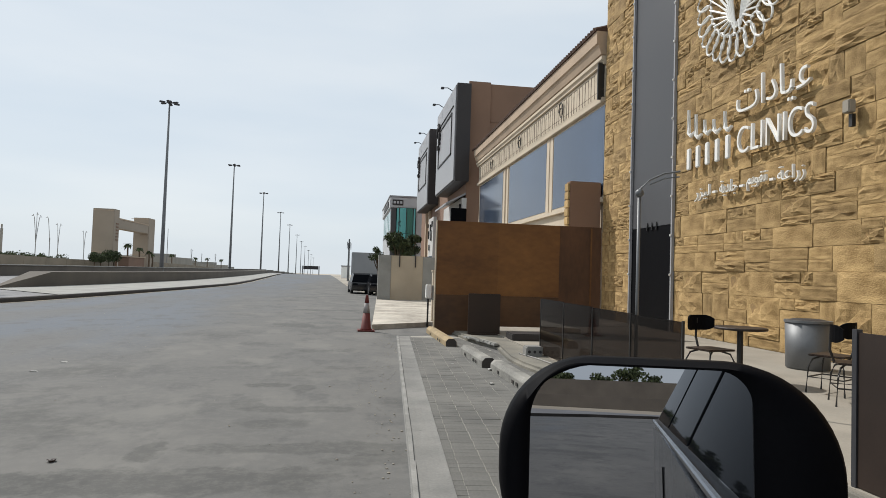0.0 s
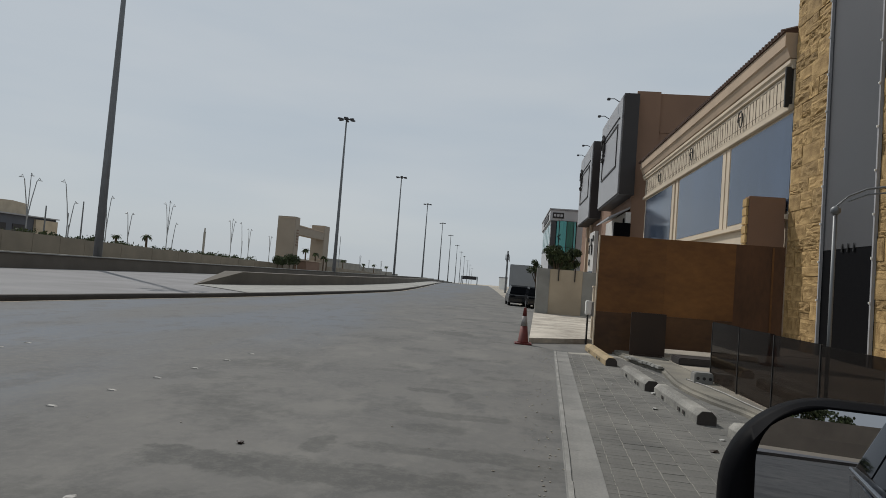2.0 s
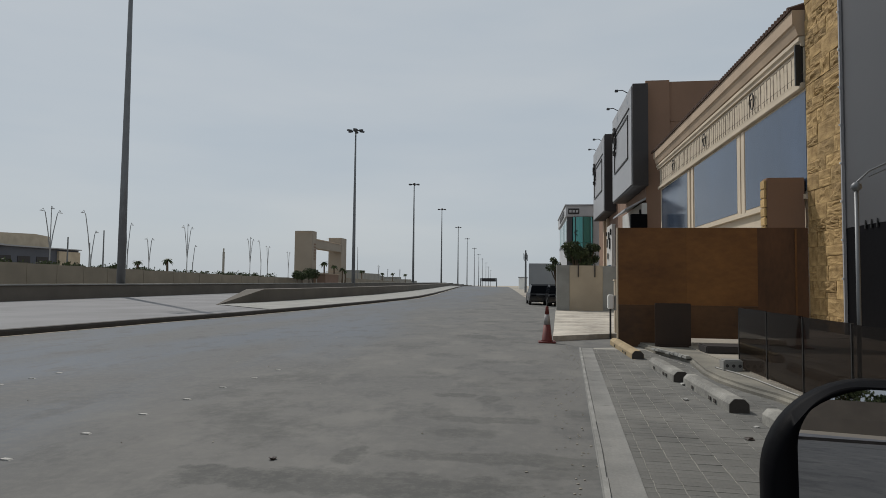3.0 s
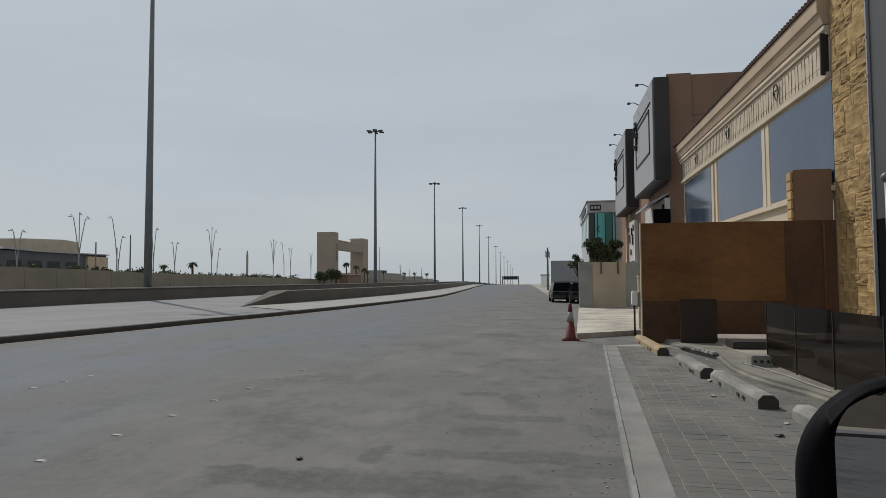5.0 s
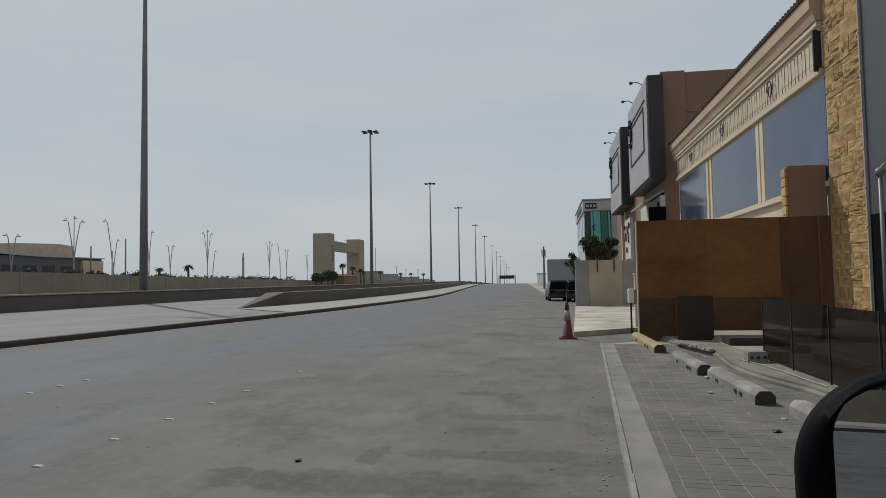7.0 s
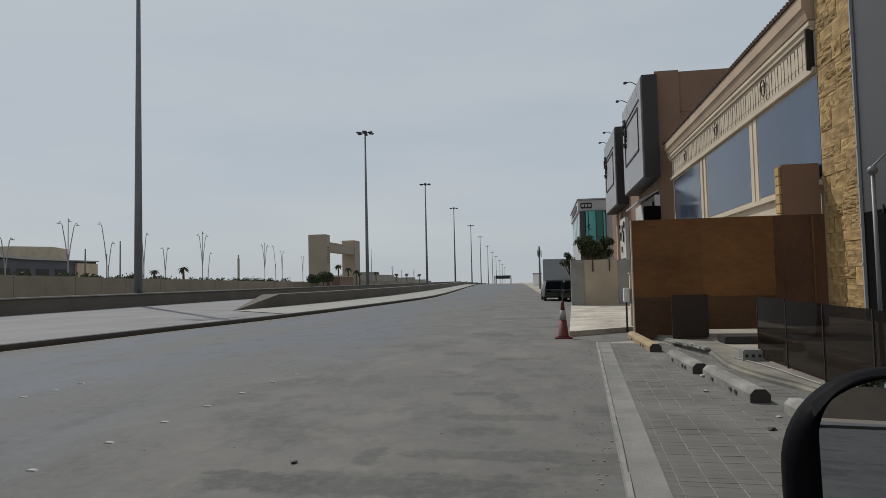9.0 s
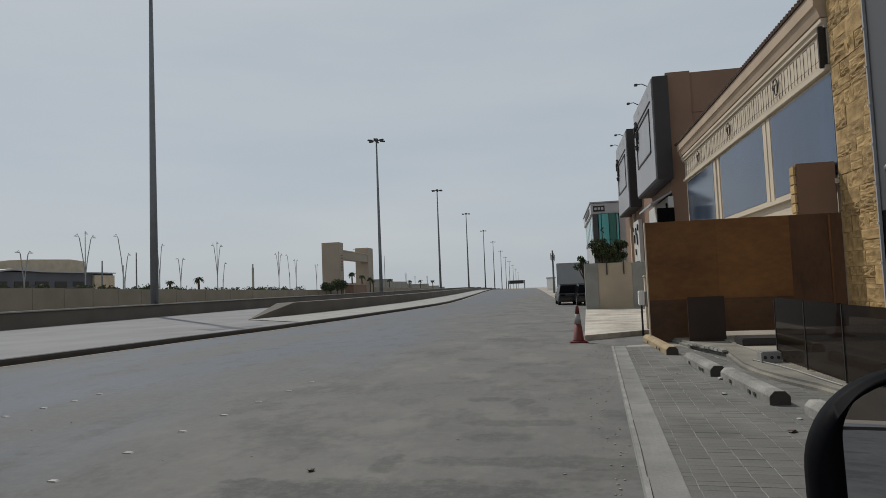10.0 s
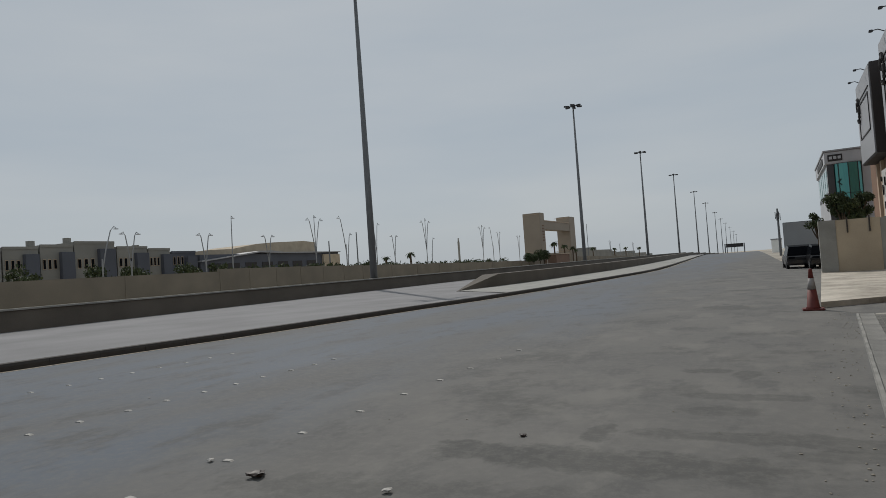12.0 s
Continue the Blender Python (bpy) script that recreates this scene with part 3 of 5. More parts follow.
part("panel", box(B(), 2.07, 3.58, 15.2, 15.3, 0.96, 2.735), BROWN, hoard)
part("panel", box(B(), 3.582, 5.128, 15.2, 15.3, 0.22, 0.958), BROWN_LOW, hoard, "darker lower panel")
part("panel", box(B(), 3.582, 5.128, 15.2, 15.3, 0.96, 2.735), BROWN, hoard)
part("panel", box(B(), 5.13, 6.2, 15.205, 15.305, 0.26, 2.735), BROWN_END, hoard, "darker brown end panel")
part("batten", box(B(), 5.92, 5.96, 15.185, 15.204, 0.3, 2.7), BROWN, hoard, "upright wooden batten")
part("edge_strip", box(B(), 2.045, 2.069, 15.19, 15.31, 0.0, 2.74), BEIGE, hoard, "pale end strip")
bwall = thing("beige_wall", "beige plastered forecourt wall, its end pier grey with shade in the colour", "wall")
part("wall", box(B(), 1.96, 3.5, 31.0, 31.3, -0.05, 2.27), BEIGE, bwall)
part("grey_wall", box(B(), 3.505, 6.5, 31.02, 31.3, -0.05, 2.24), CONCRETE, bwall, "grey stretch of the wall")
# grey material puts the shade of the pier faces into the colour
part("pier", box(B(), 1.34, 1.955, 30.97, 31.4, -0.05, 2.28), CONCRETE, bwall)

# ---- terrace ----
bm = B()
prism(bm, [(3.4, -6), (3.4, 17.29), (8.5, 17.29), (8.5, -6)], 2, -0.04, 0.12)
solid("terrace", bm, TERRACE, "pale stone cafe terrace one low step above the paving", "pavement", kind="structure")
bm = prism(B(), [(3.35, -6), (3.30, 4.0), (3.2, 7.2), (3.05, 8.5), (2.87, 9.2), (2.77, 9.9), (2.76, 10.7), (2.85, 11.5), (2.94, 12.3), (2.62, 13.9), (2.5, 15.19), (3.395, 15.19), (3.395, -6)], 2, -0.04, 0.10)
bmesh.ops.bevel(bm, geom=[e for e in bm.edges if min(v.co.z for v in e.verts) > 0.05 and max(v.co.x for v in e.verts) < 3.36], offset=0.05, segments=3, affect="EDGES")
solid("terrace_apron", bm, APRON, "grey concrete apron edging the terrace", "pavement", kind="structure")
bm = B()
prism(bm, [(0.62, 16.1), (2.2, 17.3), (8.5, 17.3), (8.5, 44.0), (6.05, 44.0), (6.05, 33.0), (1.4, 33.0)], 2, -0.04, 0.13)
solid("forecourt", bm, FORECOURT, "pale sandy concrete forecourt", "pavement", kind="structure")


def text_mesh(body, material, name, width, height, depth=0.05):
    """Raised letters scaled to a width and a height, origin at their lower left corner; None if the font has no such signs."""
    cu = bpy.data.curves.new(name, "FONT")
    cu.body, cu.extrude, cu.offset = body, 0.5, -0.012
    tmp = new(name, cu)
    bpy.context.view_layer.update()
    me = bpy.data.meshes.new_from_object(tmp.evaluated_get(bpy.context.evaluated_depsgraph_get()))
    bpy.data.objects.remove(tmp)
    if not len(me.vertices):
        return None
    co = np.array([v.co[:] for v in me.vertices])
    lo, hi = co.min(0), co.max(0)
    co = (co - lo) / np.maximum(hi - lo, 1e-6) * (width, height, depth)
    me.vertices.foreach_set("co", co.ravel())
    me.update()
    me.materials.clear()
    me.materials.append(material)
    return me


SIGN_TURN = Matrix(((0, 0, -1, 0), (-1, 0, 0, 0), (0, 1, 0, 0), (0, 0, 0, 1)))


def sign_at(y, z, x=8.44):
    """On the sandstone front: text runs towards the street's near end and faces the road."""
    return Matrix.Translation((x, y, z)) @ SIGN_TURN


def letters(name, body, y0, y1, z0, z1, label):
    ob = thing(name, label, "sign")
    me = text_mesh(body, WHITE, "lettering", y0 - y1, z1 - z0, 0.07)
    o = new("lettering", me)
    o.matrix_basis = sign_at(y0, z0)
    o.parent = ob
    return ob


# ---- sign on the clinic front ----
letters("sign_lettering", "CLINICS", 12.95, 10.58, 4.30, 4.88, "raised white capital letters on the sandstone wall")
name_sign = thing("sign_shapes", "row of five raised white bars on the sandstone wall", "sign")
for k in range(5):
    y = 15.10 - k * 0.42
    part("bar", box(B(), 8.37, 8.44, y - 0.15, y, 4.28, 4.82, 0.02), WHITE, name_sign)
letters("arabic_sign_lettering", "\ufe95\ufe8d\ufea9\ufe8e\ufef4\ufecb", 13.0, 10.69, 5.05, 5.87, "raised white Arabic lettering on the sandstone wall")
arab_name = thing("sign_shapes", "raised white curved strokes on the sandstone wall", "sign")
for y, h, s in ((15.1, 0.62, 0.12), (14.75, 0.55, 0.0), (14.35, 0.30, 0.02), (13.95, 0.28, -0.04), (13.5, 0.40, -0.08)):
    part("stroke", tube(B(), [(8.42, y, 5.08 + s + h), (8.42, y - 0.02, 5.1 + s), (8.42, y - 0.14, 5.02 + s), (8.42, y - 0.27, 5.08 + s)], [0.045, 0.058, 0.058, 0.04], 6), WHITE, arab_name)
services = thing("service_lettering", "small raised white Arabic lettering on the sandstone wall", "sign")
for word, y0, y1 in (("\ufead\ufeb0\ufef4\ufedf", 14.70, 14.05), ("-", 13.92, 13.78), ("\ufe94\ufef3\ufeaa\ufee0\ufe9f", 13.62, 12.98), ("-", 12.86, 12.72), ("\ufee2\ufef3\ufeee\ufed8\ufe97", 12.60, 11.95), ("-", 11.84, 11.72), ("\ufe94\ufecb\ufe8d\ufead\ufeaf", 11.60, 10.84)):
    o = new("word" if len(word) > 1 else "dash", text_mesh(word, WHITE, "word", y0 - y1, 0.36 if len(word) > 1 else 0.05, 0.06))
    o.matrix_basis = sign_at(y0, 3.44 if len(word) > 1 else 3.56)
    o.parent = services

logo = thing("wall_emblem", "white rosette emblem of petal loops on the sandstone wall", "sign")
LY, LZ, LR = 13.05, 8.15, 1.68


def petal_loop(a, r0, r1, w, n=16):
    pts = []
    for i in range(n + 1):
        t = 2 * math.pi * i / n
        r = (r0 + r1) / 2 - (r1 - r0) / 2 * math.cos(t)
        s = w * math.sin(t)
        pts.append((8.40, LY + r * math.sin(a) + s * math.cos(a), LZ - r * math.cos(a) + s * math.sin(a)))
    return pts


for k in range(28):
    a = 2 * math.pi * (k + 0.5) / 28
    part("petal", tube(B(), petal_loop(a, 1.05, LR, 0.19), 0.028, 6), WHITE, logo)
    r = 1.12
    if abs(a - math.pi) > 0.45:
        tip = (8.40, LY + r * math.sin(a), LZ - r * math.cos(a))
        mid = (8.40, LY + 0.42 * math.sin(a), LZ - 0.45 - 0.35 * math.cos(a))
        part("feather", tube(B(), [(8.40, LY + 0.12 * math.sin(a), LZ - 0.95), mid, tip], [0.02, 0.03, 0.024], 5), WHITE, logo)
part("swirl", tube(B(), [(8.40, LY - 0.35 - 0.35 * math.cos(t), LZ + 0.05 + 0.35 * math.sin(t)) for t in np.linspace(0, 5.2, 14)], 0.05, 6), WHITE, logo)

bx = thing("wall_box", "small white fitting on the sandstone wall", "wall lamp")
part("housing", box(B(), 8.32, 8.46, 9.68, 9.84, 4.44, 4.66, 0.015), TERRACE, bx)
part("bracket", box(B(), 8.40, 8.47, 9.70, 9.78, 4.20, 4.42), IRON, bx)

# ---- window building details ----
bm = B()
tube(bm, [(0, -y, z) for y, z in ((0, 0.08), (0, 0.93), (0.34, 0.93), (0.34, 0.08))], 0.012, 5)
tube(bm, [(0, 0.02, 0.24), (0, -0.60, 0.24)], 0.007, 5)
hoop_me = mesh_of("iron_scroll", bm, FRIEZE_IRON)
bm = B()
tube(bm, [(0, -0.32 + 0.30 * math.cos(t) * (1 - t / 12), 0.55 + 0.42 * math.sin(t) * (1 - t / 12)) for t in np.linspace(0, 8, 18)], 0.024, 5)
scroll_me = mesh_of("iron_curl", bm, IRON)
for k in range(36):
    ob = new("iron_scroll", hoop_me)
    ob.matrix_basis = pose(8.44, 42.6 - k * 0.605, 7.80)
    ob.parent = shop
    if k % 11 == 6:
        ob = new("iron_curl", scroll_me)
        ob.matrix_basis = pose(8.42, 42.6 - k * 0.605, 7.80)
        ob.parent = shop
part("end_bracket", box(B(), 8.30, 8.52, 21.0, 21.12, 7.7, 9.0, 0.02), IRON, shop, "black iron end bracket")
bm = B()
tube(bm, [(8.02, 0, 10.15), (9.3, 0, 10.52)], 0.075, 6)
tile_me = mesh_of("roof_tile", bm, ROOFTILE)
for k in range(88):
    ob = new("roof_tile", tile_me)
    ob.matrix_basis = pose(0.1, 21.1 + k * 0.26, 0)
    ob.parent = shop
part("plinth_pier", box(B(), 7.39, 8.5, 21.0, 21.42, -0.05, 4.79, 0.02), BROWN_RENDER, shop, "brown rendered pier")
facing_me = mesh_of("facing_stone", box(B(), 7.32, 7.39, 21.02, 21.40, 0, 0.275, 0.02), STONE)
for k in range(16):
    ob = new("facing_stone", facing_me)
    ob.matrix_basis = pose(0, 0, 0.1 + k * 0.29)
    ob.parent = shop

# ---- dark buildings: sign details ----
for bld, y0, y1 in ((dark, 38.1, 46.45), (dark2, 51.8, 59.9)):
    w = y1 - y0
    bm = B()
    for (a, b, c, d) in ((0.14, 0.86, 0.30, 0.318), (0.14, 0.86, 0.74, 0.758), (0.14, 0.155, 0.30, 0.75), (0.845, 0.86, 0.30, 0.75), (0.08, 0.95, 0.80, 0.812)):
        box(bm, 5.90, 5.955, y0 + a * w, y0 + b * w, 7.2 + c * 5.8, 7.2 + d * 5.8)
    part("raised_frame", bm, DARK_CLAD, bld)
    bm = B()
    tube(bm, [(5.86, y0 + 0.82 * w + 0.5 * math.cos(t), 11.2 + 0.9 * math.sin(t)) for t in np.linspace(0, 5.5, 14)], 0.10, 6)
    part("emblem", bm, DARK_CLAD, bld)
    for k in (0.25, 0.75):
        bm = B()
        tube(bm, [(6.1, y0 + k * w, 13.2), (5.75, y0 + k * w, 13.4), (5.45, y0 + k * w, 13.38)], 0.03, 5)
        box(bm, 5.3, 5.5, y0 + k * w - 0.12, y0 + k * w + 0.12, 13.3, 13.42, 0.02)
        part("arm_light", bm, LAMPHEAD, bld)
    if bld is dark:
        part("canopy", prism(B(), [(5.62, 5.72), (5.62, 5.82), (6.86, 6.5), (6.86, 6.38)], 1, y0 + 0.4, y0 + 5.6), LIGHT_CLAD, bld, "sloping pale awning")
    part("shop_front", box(B(), 6.6, 6.88, y0 + 0.3, y1 - (0.2 if bld is dark else 4.6), 0.0, 6.15), SHOPFRONT, bld)
    for k, (z, h) in enumerate(((5.3, 0.5), (4.2, 0.9), (5.0, 0.6), (3.4, 0.5), (4.4, 0.7), (5.4, 0.35))):
        part("sign_mark", box(B(), 6.5, 6.56, y0 + 0.5 + k * 0.55, y0 + 0.8 + k * 0.55, z, z + h, 0.01), BLACK, bld)
    for k in range(3):
        part("shop_window", box(B(), 6.54, 6.595, y0 + 0.6 + k * 1.2, y0 + 1.6 + k * 1.2, 0.4, 2.9), WINDOW_BLUE, bld)
for y in (56.0, 58.4):
    part("pilaster", box(B(), 6.7, 6.9, y, y + 0.7, -0.05, 7.0, 0.02), CREAM_DARK, dark2)
part("black_sign", box(B(), 5.82, 6.76, 37.6, 37.85, 4.62, 5.42, 0.03), BLACK, dark)

# ---- hoarding details, dark board, wall bits ----
board = thing("leaning_board", "dark brown board standing upright before the hoarding", "board")
part("board", box(B(), 2.72, 3.46, 14.3, 14.36, 0.09, 1.03, 0.01), BROWN_DARK, board)
part("foot", box(B(), 2.78, 3.40, 14.22, 14.46, 0.08, 0.13, 0.01), BROWN_DARK, board)
blk = thing("concrete_step_block", "pale concrete block with round holes on the terrace", "block")
part("block", box(B(), 3.04, 3.33, 10.55, 10.8, 0.08, 0.27, 0.02), CHANNEL, blk)
for k in range(3):
    part("hole", tube(B(), [(3.09 + k * 0.095, 10.545, 0.18), (3.09 + k * 0.095, 10.58, 0.18)], 0.026, 10), DARK_CLAD, blk)
# dark slab added for the black shadows on the terrace floor
slab = thing("black_slab", "low dark slab standing in for shadow on the terrace", "slab")
part("slab", box(B(), 3.4, 4.6, 12.9, 13.5, 0.12, 0.26, 0.02), DARK_CLAD, slab)
box_post = thing("meter_box", "white meter box on a thin black post", "meter box")
part("box", box(B(), 2.07, 2.22, 17.1, 17.3, 0.78, 1.15, 0.02), WHITE, box_post)
part("side_box", box(B(), 2.225, 2.40, 17.12, 17.3, 0.74, 1.13, 0.015), CONCRETE, box_post, "grey side housing")
part("post", tube(B(), [(2.14, 17.2, -0.02), (2.14, 17.2, 0.79)], 0.025, 8), IRON, box_post)
endpost = thing("gate_post", "slim cream gate post at the end of the hoarding", "post")
part("shaft", box(B(), 2.30, 2.44, 17.6, 17.78, 0.13, 1.5, 0.02), CREAM, endpost)
part("cap", box(B(), 2.28, 2.46, 17.57, 17.81, 1.5, 1.55, 0.01), CREAM, endpost)
for k in range(2):
    part("coping_stake", box(B(), 2.34 + k * 0.77, 2.39 + k * 0.77, 30.93, 30.99, 1.72, 2.36), KERBDARK, bwall)

# ---- smoked glass fence and misting pole ----
fence = thing("glass_fence", "low smoked glass terrace fence between slim posts", "fence")
for k in range(4):
    a, b = 6.0 + k * 1.2, 7.18 + k * 1.2
    part("pane", box(B(), 3.34, 3.352, a, b, 0.14, 1.05 + 0.01 * k), FENCE_GLASS, fence)
for k in range(5):
    part("post", box(B(), 3.335, 3.36, 5.985 + k * 1.2 - 0.01, 5.985 + k * 1.2 + 0.01, 0.12, 1.06), IRON, fence)
for o in fence.children:
    if o.name.startswith("pane"):
        o.visible_shadow = False
screen = thing("dark_screen", "low dark brown screen panel between slim posts on the terrace", "fence")
part("panel", box(B(), 3.43, 3.455, 1.6, 3.86, 0.125, 1.15, 0.004), BROWN_DARK, screen)
for y in (1.6, 2.7, 3.88):
    part("post", box(B(), 3.42, 3.465, y - 0.02, y + 0.02, 0.12, 1.17), LAMPHEAD, screen)
pipe = thing("white_pipe", "thin white pipe lying along the fence foot", "pipe")
part("run", tube(B(), [(3.26, 8.3, 0.115), (3.22, 8.9, 0.115), (3.2, 9.6, 0.115), (3.12, 10.3, 0.115), (3.0, 10.85, 0.115)], 0.008, 8), STUD, pipe)
part("end_cap", lathe(B(), [(0.013, -0.015), (0.013, 0.015)], 10, (3.0, 10.85, 0.115)), STUD, pipe)
rubble = thing("broken_kerb", "low pale crumbled strip of concrete at the terrace foot", "rubble")
crumble = random.Random(3)
for k in range(9):
    y, x = 12.3 + k * 0.175, 2.93 - 0.037 * k
    bm = box(B(), -0.05 - crumble.uniform(0, 0.02), 0.05, 0.0, 0.178, -0.03, 0.022 + crumble.uniform(-0.008, 0.012), 0.012)
    for v in bm.verts:
        v.co += Vector((0.02, 0.006, 0.007)) * noise.noise(v.co * 18 + Vector((k * 3.1, 0, 0)))
    lump = part("lump", bm, CONCRETE, rubble)
    lump.matrix_basis = pose(x, y, 0.10, 0, 0, 11 + crumble.uniform(-5, 5))
mist = thing("misting_pole", "slim galvanised misting pole with a curved nozzle arm", "pole")
part("pole", tube(B(), [(3.45, 7.25, 0.12), (3.45, 7.25, 2.52)], 0.021, 10), STEEL, mist, smooth=True)
part("knuckle", lathe(B(), [(0.02, -0.05), (0.05, -0.02), (0.05, 0.02), (0.02, 0.05)], 12, (3.45, 7.25, 2.5)), STEEL, mist, smooth=True)
part("arm", tube(B(), [(3.45, 7.25, 2.54), (3.56, 7.22, 2.66), (3.72, 7.17, 2.74), (3.90, 7.12, 2.77)], 0.012, 6), STEEL, mist)
part("nozzle", tube(B(), [(3.55, 7.2, 2.60), (3.72, 7.15, 2.68), (3.88, 7.1, 2.70)], 0.008, 6), STEEL, mist)


# ---- terrace furniture ----
def cafe_chair(at, rz, high=0.46):
    ch = thing("cafe_chair", "black metal cafe chair with a curved back and wooden seat", "chair", "cafe chairs", at, rz)
    seat = part("seat", box(B(), -0.22, 0.22, -0.21, 0.21, high, high + 0.025, 0.01), BROWN_DARK, ch)
    bm = B()
    rings = []
    for i in range(10):
        a, d = radians(-42 + i * 9.33), (0.045 if i in (0, 9) else 0.015 if i in (1, 8) else 0.0)
        sn, cs = math.sin(a), math.cos(a)
        rings.append([bm.verts.new(p) for p in ((0.33 * sn, 0.33 * cs - 0.1, high + 0.24 + d), (0.35 * sn, 0.35 * cs - 0.1, high + 0.24 + d), (0.35 * sn, 0.35 * cs - 0.1, high + 0.44 - d), (0.33 * sn, 0.33 * cs - 0.1, high + 0.44 - d))])
    for p, q in zip(rings, rings[1:]):
        for k in range(4):
            bm.faces.new((p[k], p[(k + 1) % 4], q[(k + 1) % 4], q[k]))
    bm.faces.new(rings[0]), bm.faces.new(rings[-1][::-1])
    bmesh.ops.recalc_face_normals(bm, faces=bm.faces)
    part("backrest", bm, BLACK, ch)
    part("spine", tube(B(), [(0, 0.2, high), (0, 0.25, high + 0.15), (0, 0.24, high + 0.4)], 0.016, 6), IRON, ch)
    for sx in (-1, 1):
        for sy in (-1, 1):
            part("leg", tube(B(), [(0.06 * sx, 0.1 * sy, high), (0.17 * sx, 0.17 * sy, high - 0.04), (0.21 * sx, 0.2 * sy, high - 0.14), (0.23 * sx, 0.22 * sy, 0)], 0.012, 6), IRON, ch)
    part("foot_ring", tube(B(), [(0.22, -0.2, 0.2), (0.22, 0.2, 0.2), (-0.22, 0.2, 0.2), (-0.22, -0.2, 0.2), (0.22, -0.2, 0.2)], 0.009, 6), IRON, ch)
    return ch


cafe_chair((4.70, 7.75, 0.12), 15)
cafe_chair((6.05, 7.25, 0.12), -150)
cafe_chair((5.75, 6.55, 0.12), 60)
table = thing("cafe_table", "small round cafe table on one black column", "table", at=(5.38, 8.15, 0.12))
part("tabletop", lathe(B(), [(0.34, 0.70), (0.35, 0.71), (0.35, 0.725), (0.34, 0.735)], 24), BROWN_DARK, table)
part("column", tube(B(), [(0, 0, 0.02), (0, 0, 0.70)], 0.04, 10), IRON, table)
part("base", lathe(B(), [(0.24, 0.0), (0.24, 0.015), (0.05, 0.04)], 20), IRON, table)
binn = thing("waste_bin", "round grey metal waste bin on the terrace", "bin", at=(7.38, 9.4, 0.12))
part("drum", lathe(B(), [(0.29, 0.0), (0.32, 0.02), (0.335, 0.74), (0.315, 0.74), (0.30, 0.1)], 28), STEEL, binn, smooth=True)
part("rim", lathe(B(), [(0.315, 0.74), (0.35, 0.74), (0.35, 0.78), (0.315, 0.78)], 28), STEEL, binn)
part("lid", lathe(B(), [(0.312, 0.775), (0.22, 0.80), (0.02, 0.81)], 20), LAMPHEAD, binn)


# ---- wheel stops, cone ----
def wheel_stop(x, y0, y1, material, label):
    st = thing("wheel_stop", label, "wheel stop", "wheel stops", (x, y0, 0), 1.0)
    n = y1 - y0
    prof = [(-0.105, 0.0), (0.105, 0.0), (0.112, 0.01), (0.11, 0.105), (0.104, 0.115), (0.062, 0.160), (0.05, 0.165), (-0.05, 0.165), (-0.062, 0.160), (-0.104, 0.115), (-0.11, 0.105), (-0.112, 0.01)]
    part("body", prism(B(), prof, 1, 0, n), material, st)
    part("end_cap", prism(B(), [(a * 0.96, b * 0.96 + 0.003) for a, b in prof], 1, -0.006, 0.0), KERBDARK, st, "dark end face")
    for k in (0.25, 0.35, 0.75):
        part("lifting_slot", box(B(), -0.126, -0.119, k * n - 0.04, k * n + 0.04, 0.03, 0.075), KERBDARK, st)
    return st


wheel_stop(2.08, 12.63, 15.5, YELLOW, "concrete wheel stop with faded yellow paint")
wheel_stop(2.235, 9.83, 11.6, STOP, "grey concrete wheel stop with chipped edges")
wheel_stop(2.36, 7.63, 9.62, STOP, "grey concrete wheel stop with chipped edges and slots")
wheel_stop(2.57, 5.1, 7.12, STOP, "grey concrete wheel stop with chipped edges")
cone = thing("traffic_cone", "faded red traffic cone with a white sleeve", "traffic cone", at=(0.46, 15.7, 0))
part("base", box(B(), -0.21, 0.21, -0.21, 0.21, 0.0, 0.04, 0.015), RED, cone)
part("lower_cone", lathe(B(), [(0.15, 0.04), (0.125, 0.07), (0.082, 0.44)], 20), RED, cone, smooth=True)
part("sleeve", lathe(B(), [(0.084, 0.44), (0.055, 0.68)], 20), CONE_WHITE, cone, "dirty white reflective sleeve", smooth=True)
part("tip", lathe(B(), [(0.055, 0.68), (0.034, 0.86), (0.03, 0.88), (0.01, 0.88)], 20), RED, cone, smooth=True)

# ---- the parked car with its door mirror ----
car = thing("parked_car", "grey car with dark windows parked by the paving", "car")
side = [(-3.9, 0.45), (-4.0, 0.85), (-3.9, 1.18), (-2.6, 1.20), (0.25, 1.18), (0.62, 1.0), (1.35, 0.78), (1.4, 0.45), (1.2, 0.3), (-3.7, 0.3)]
bm = prism(B(), side, 0, 0.40, 2.2)
bmesh.ops.bevel(bm, geom=list(bm.edges), offset=0.035, segments=2, affect="EDGES")
body = part("body", bm, CARPAINT, car)
cab = [(-3.85, 1.17), (-3.6, 1.58), (-3.0, 1.66), (-0.9, 1.66), (-0.35, 1.60), (0.2, 1.17)]
bm = B()
left = [bm.verts.new((0.42 + (z - 1.18) * 0.5, y, z)) for y, z in cab]
right = [bm.verts.new((2.18 - (z - 1.18) * 0.5, y, z)) for y, z in cab]
bm.faces.new(left), bm.faces.new(right[::-1])
for i in range(len(cab)):
    j = (i + 1) % len(cab)
    bm.faces.new((left[j], left[i], right[i], right[j]))
bmesh.ops.recalc_face_normals(bm, faces=bm.faces)
part("cabin", bm, BLACKPAINT, car)


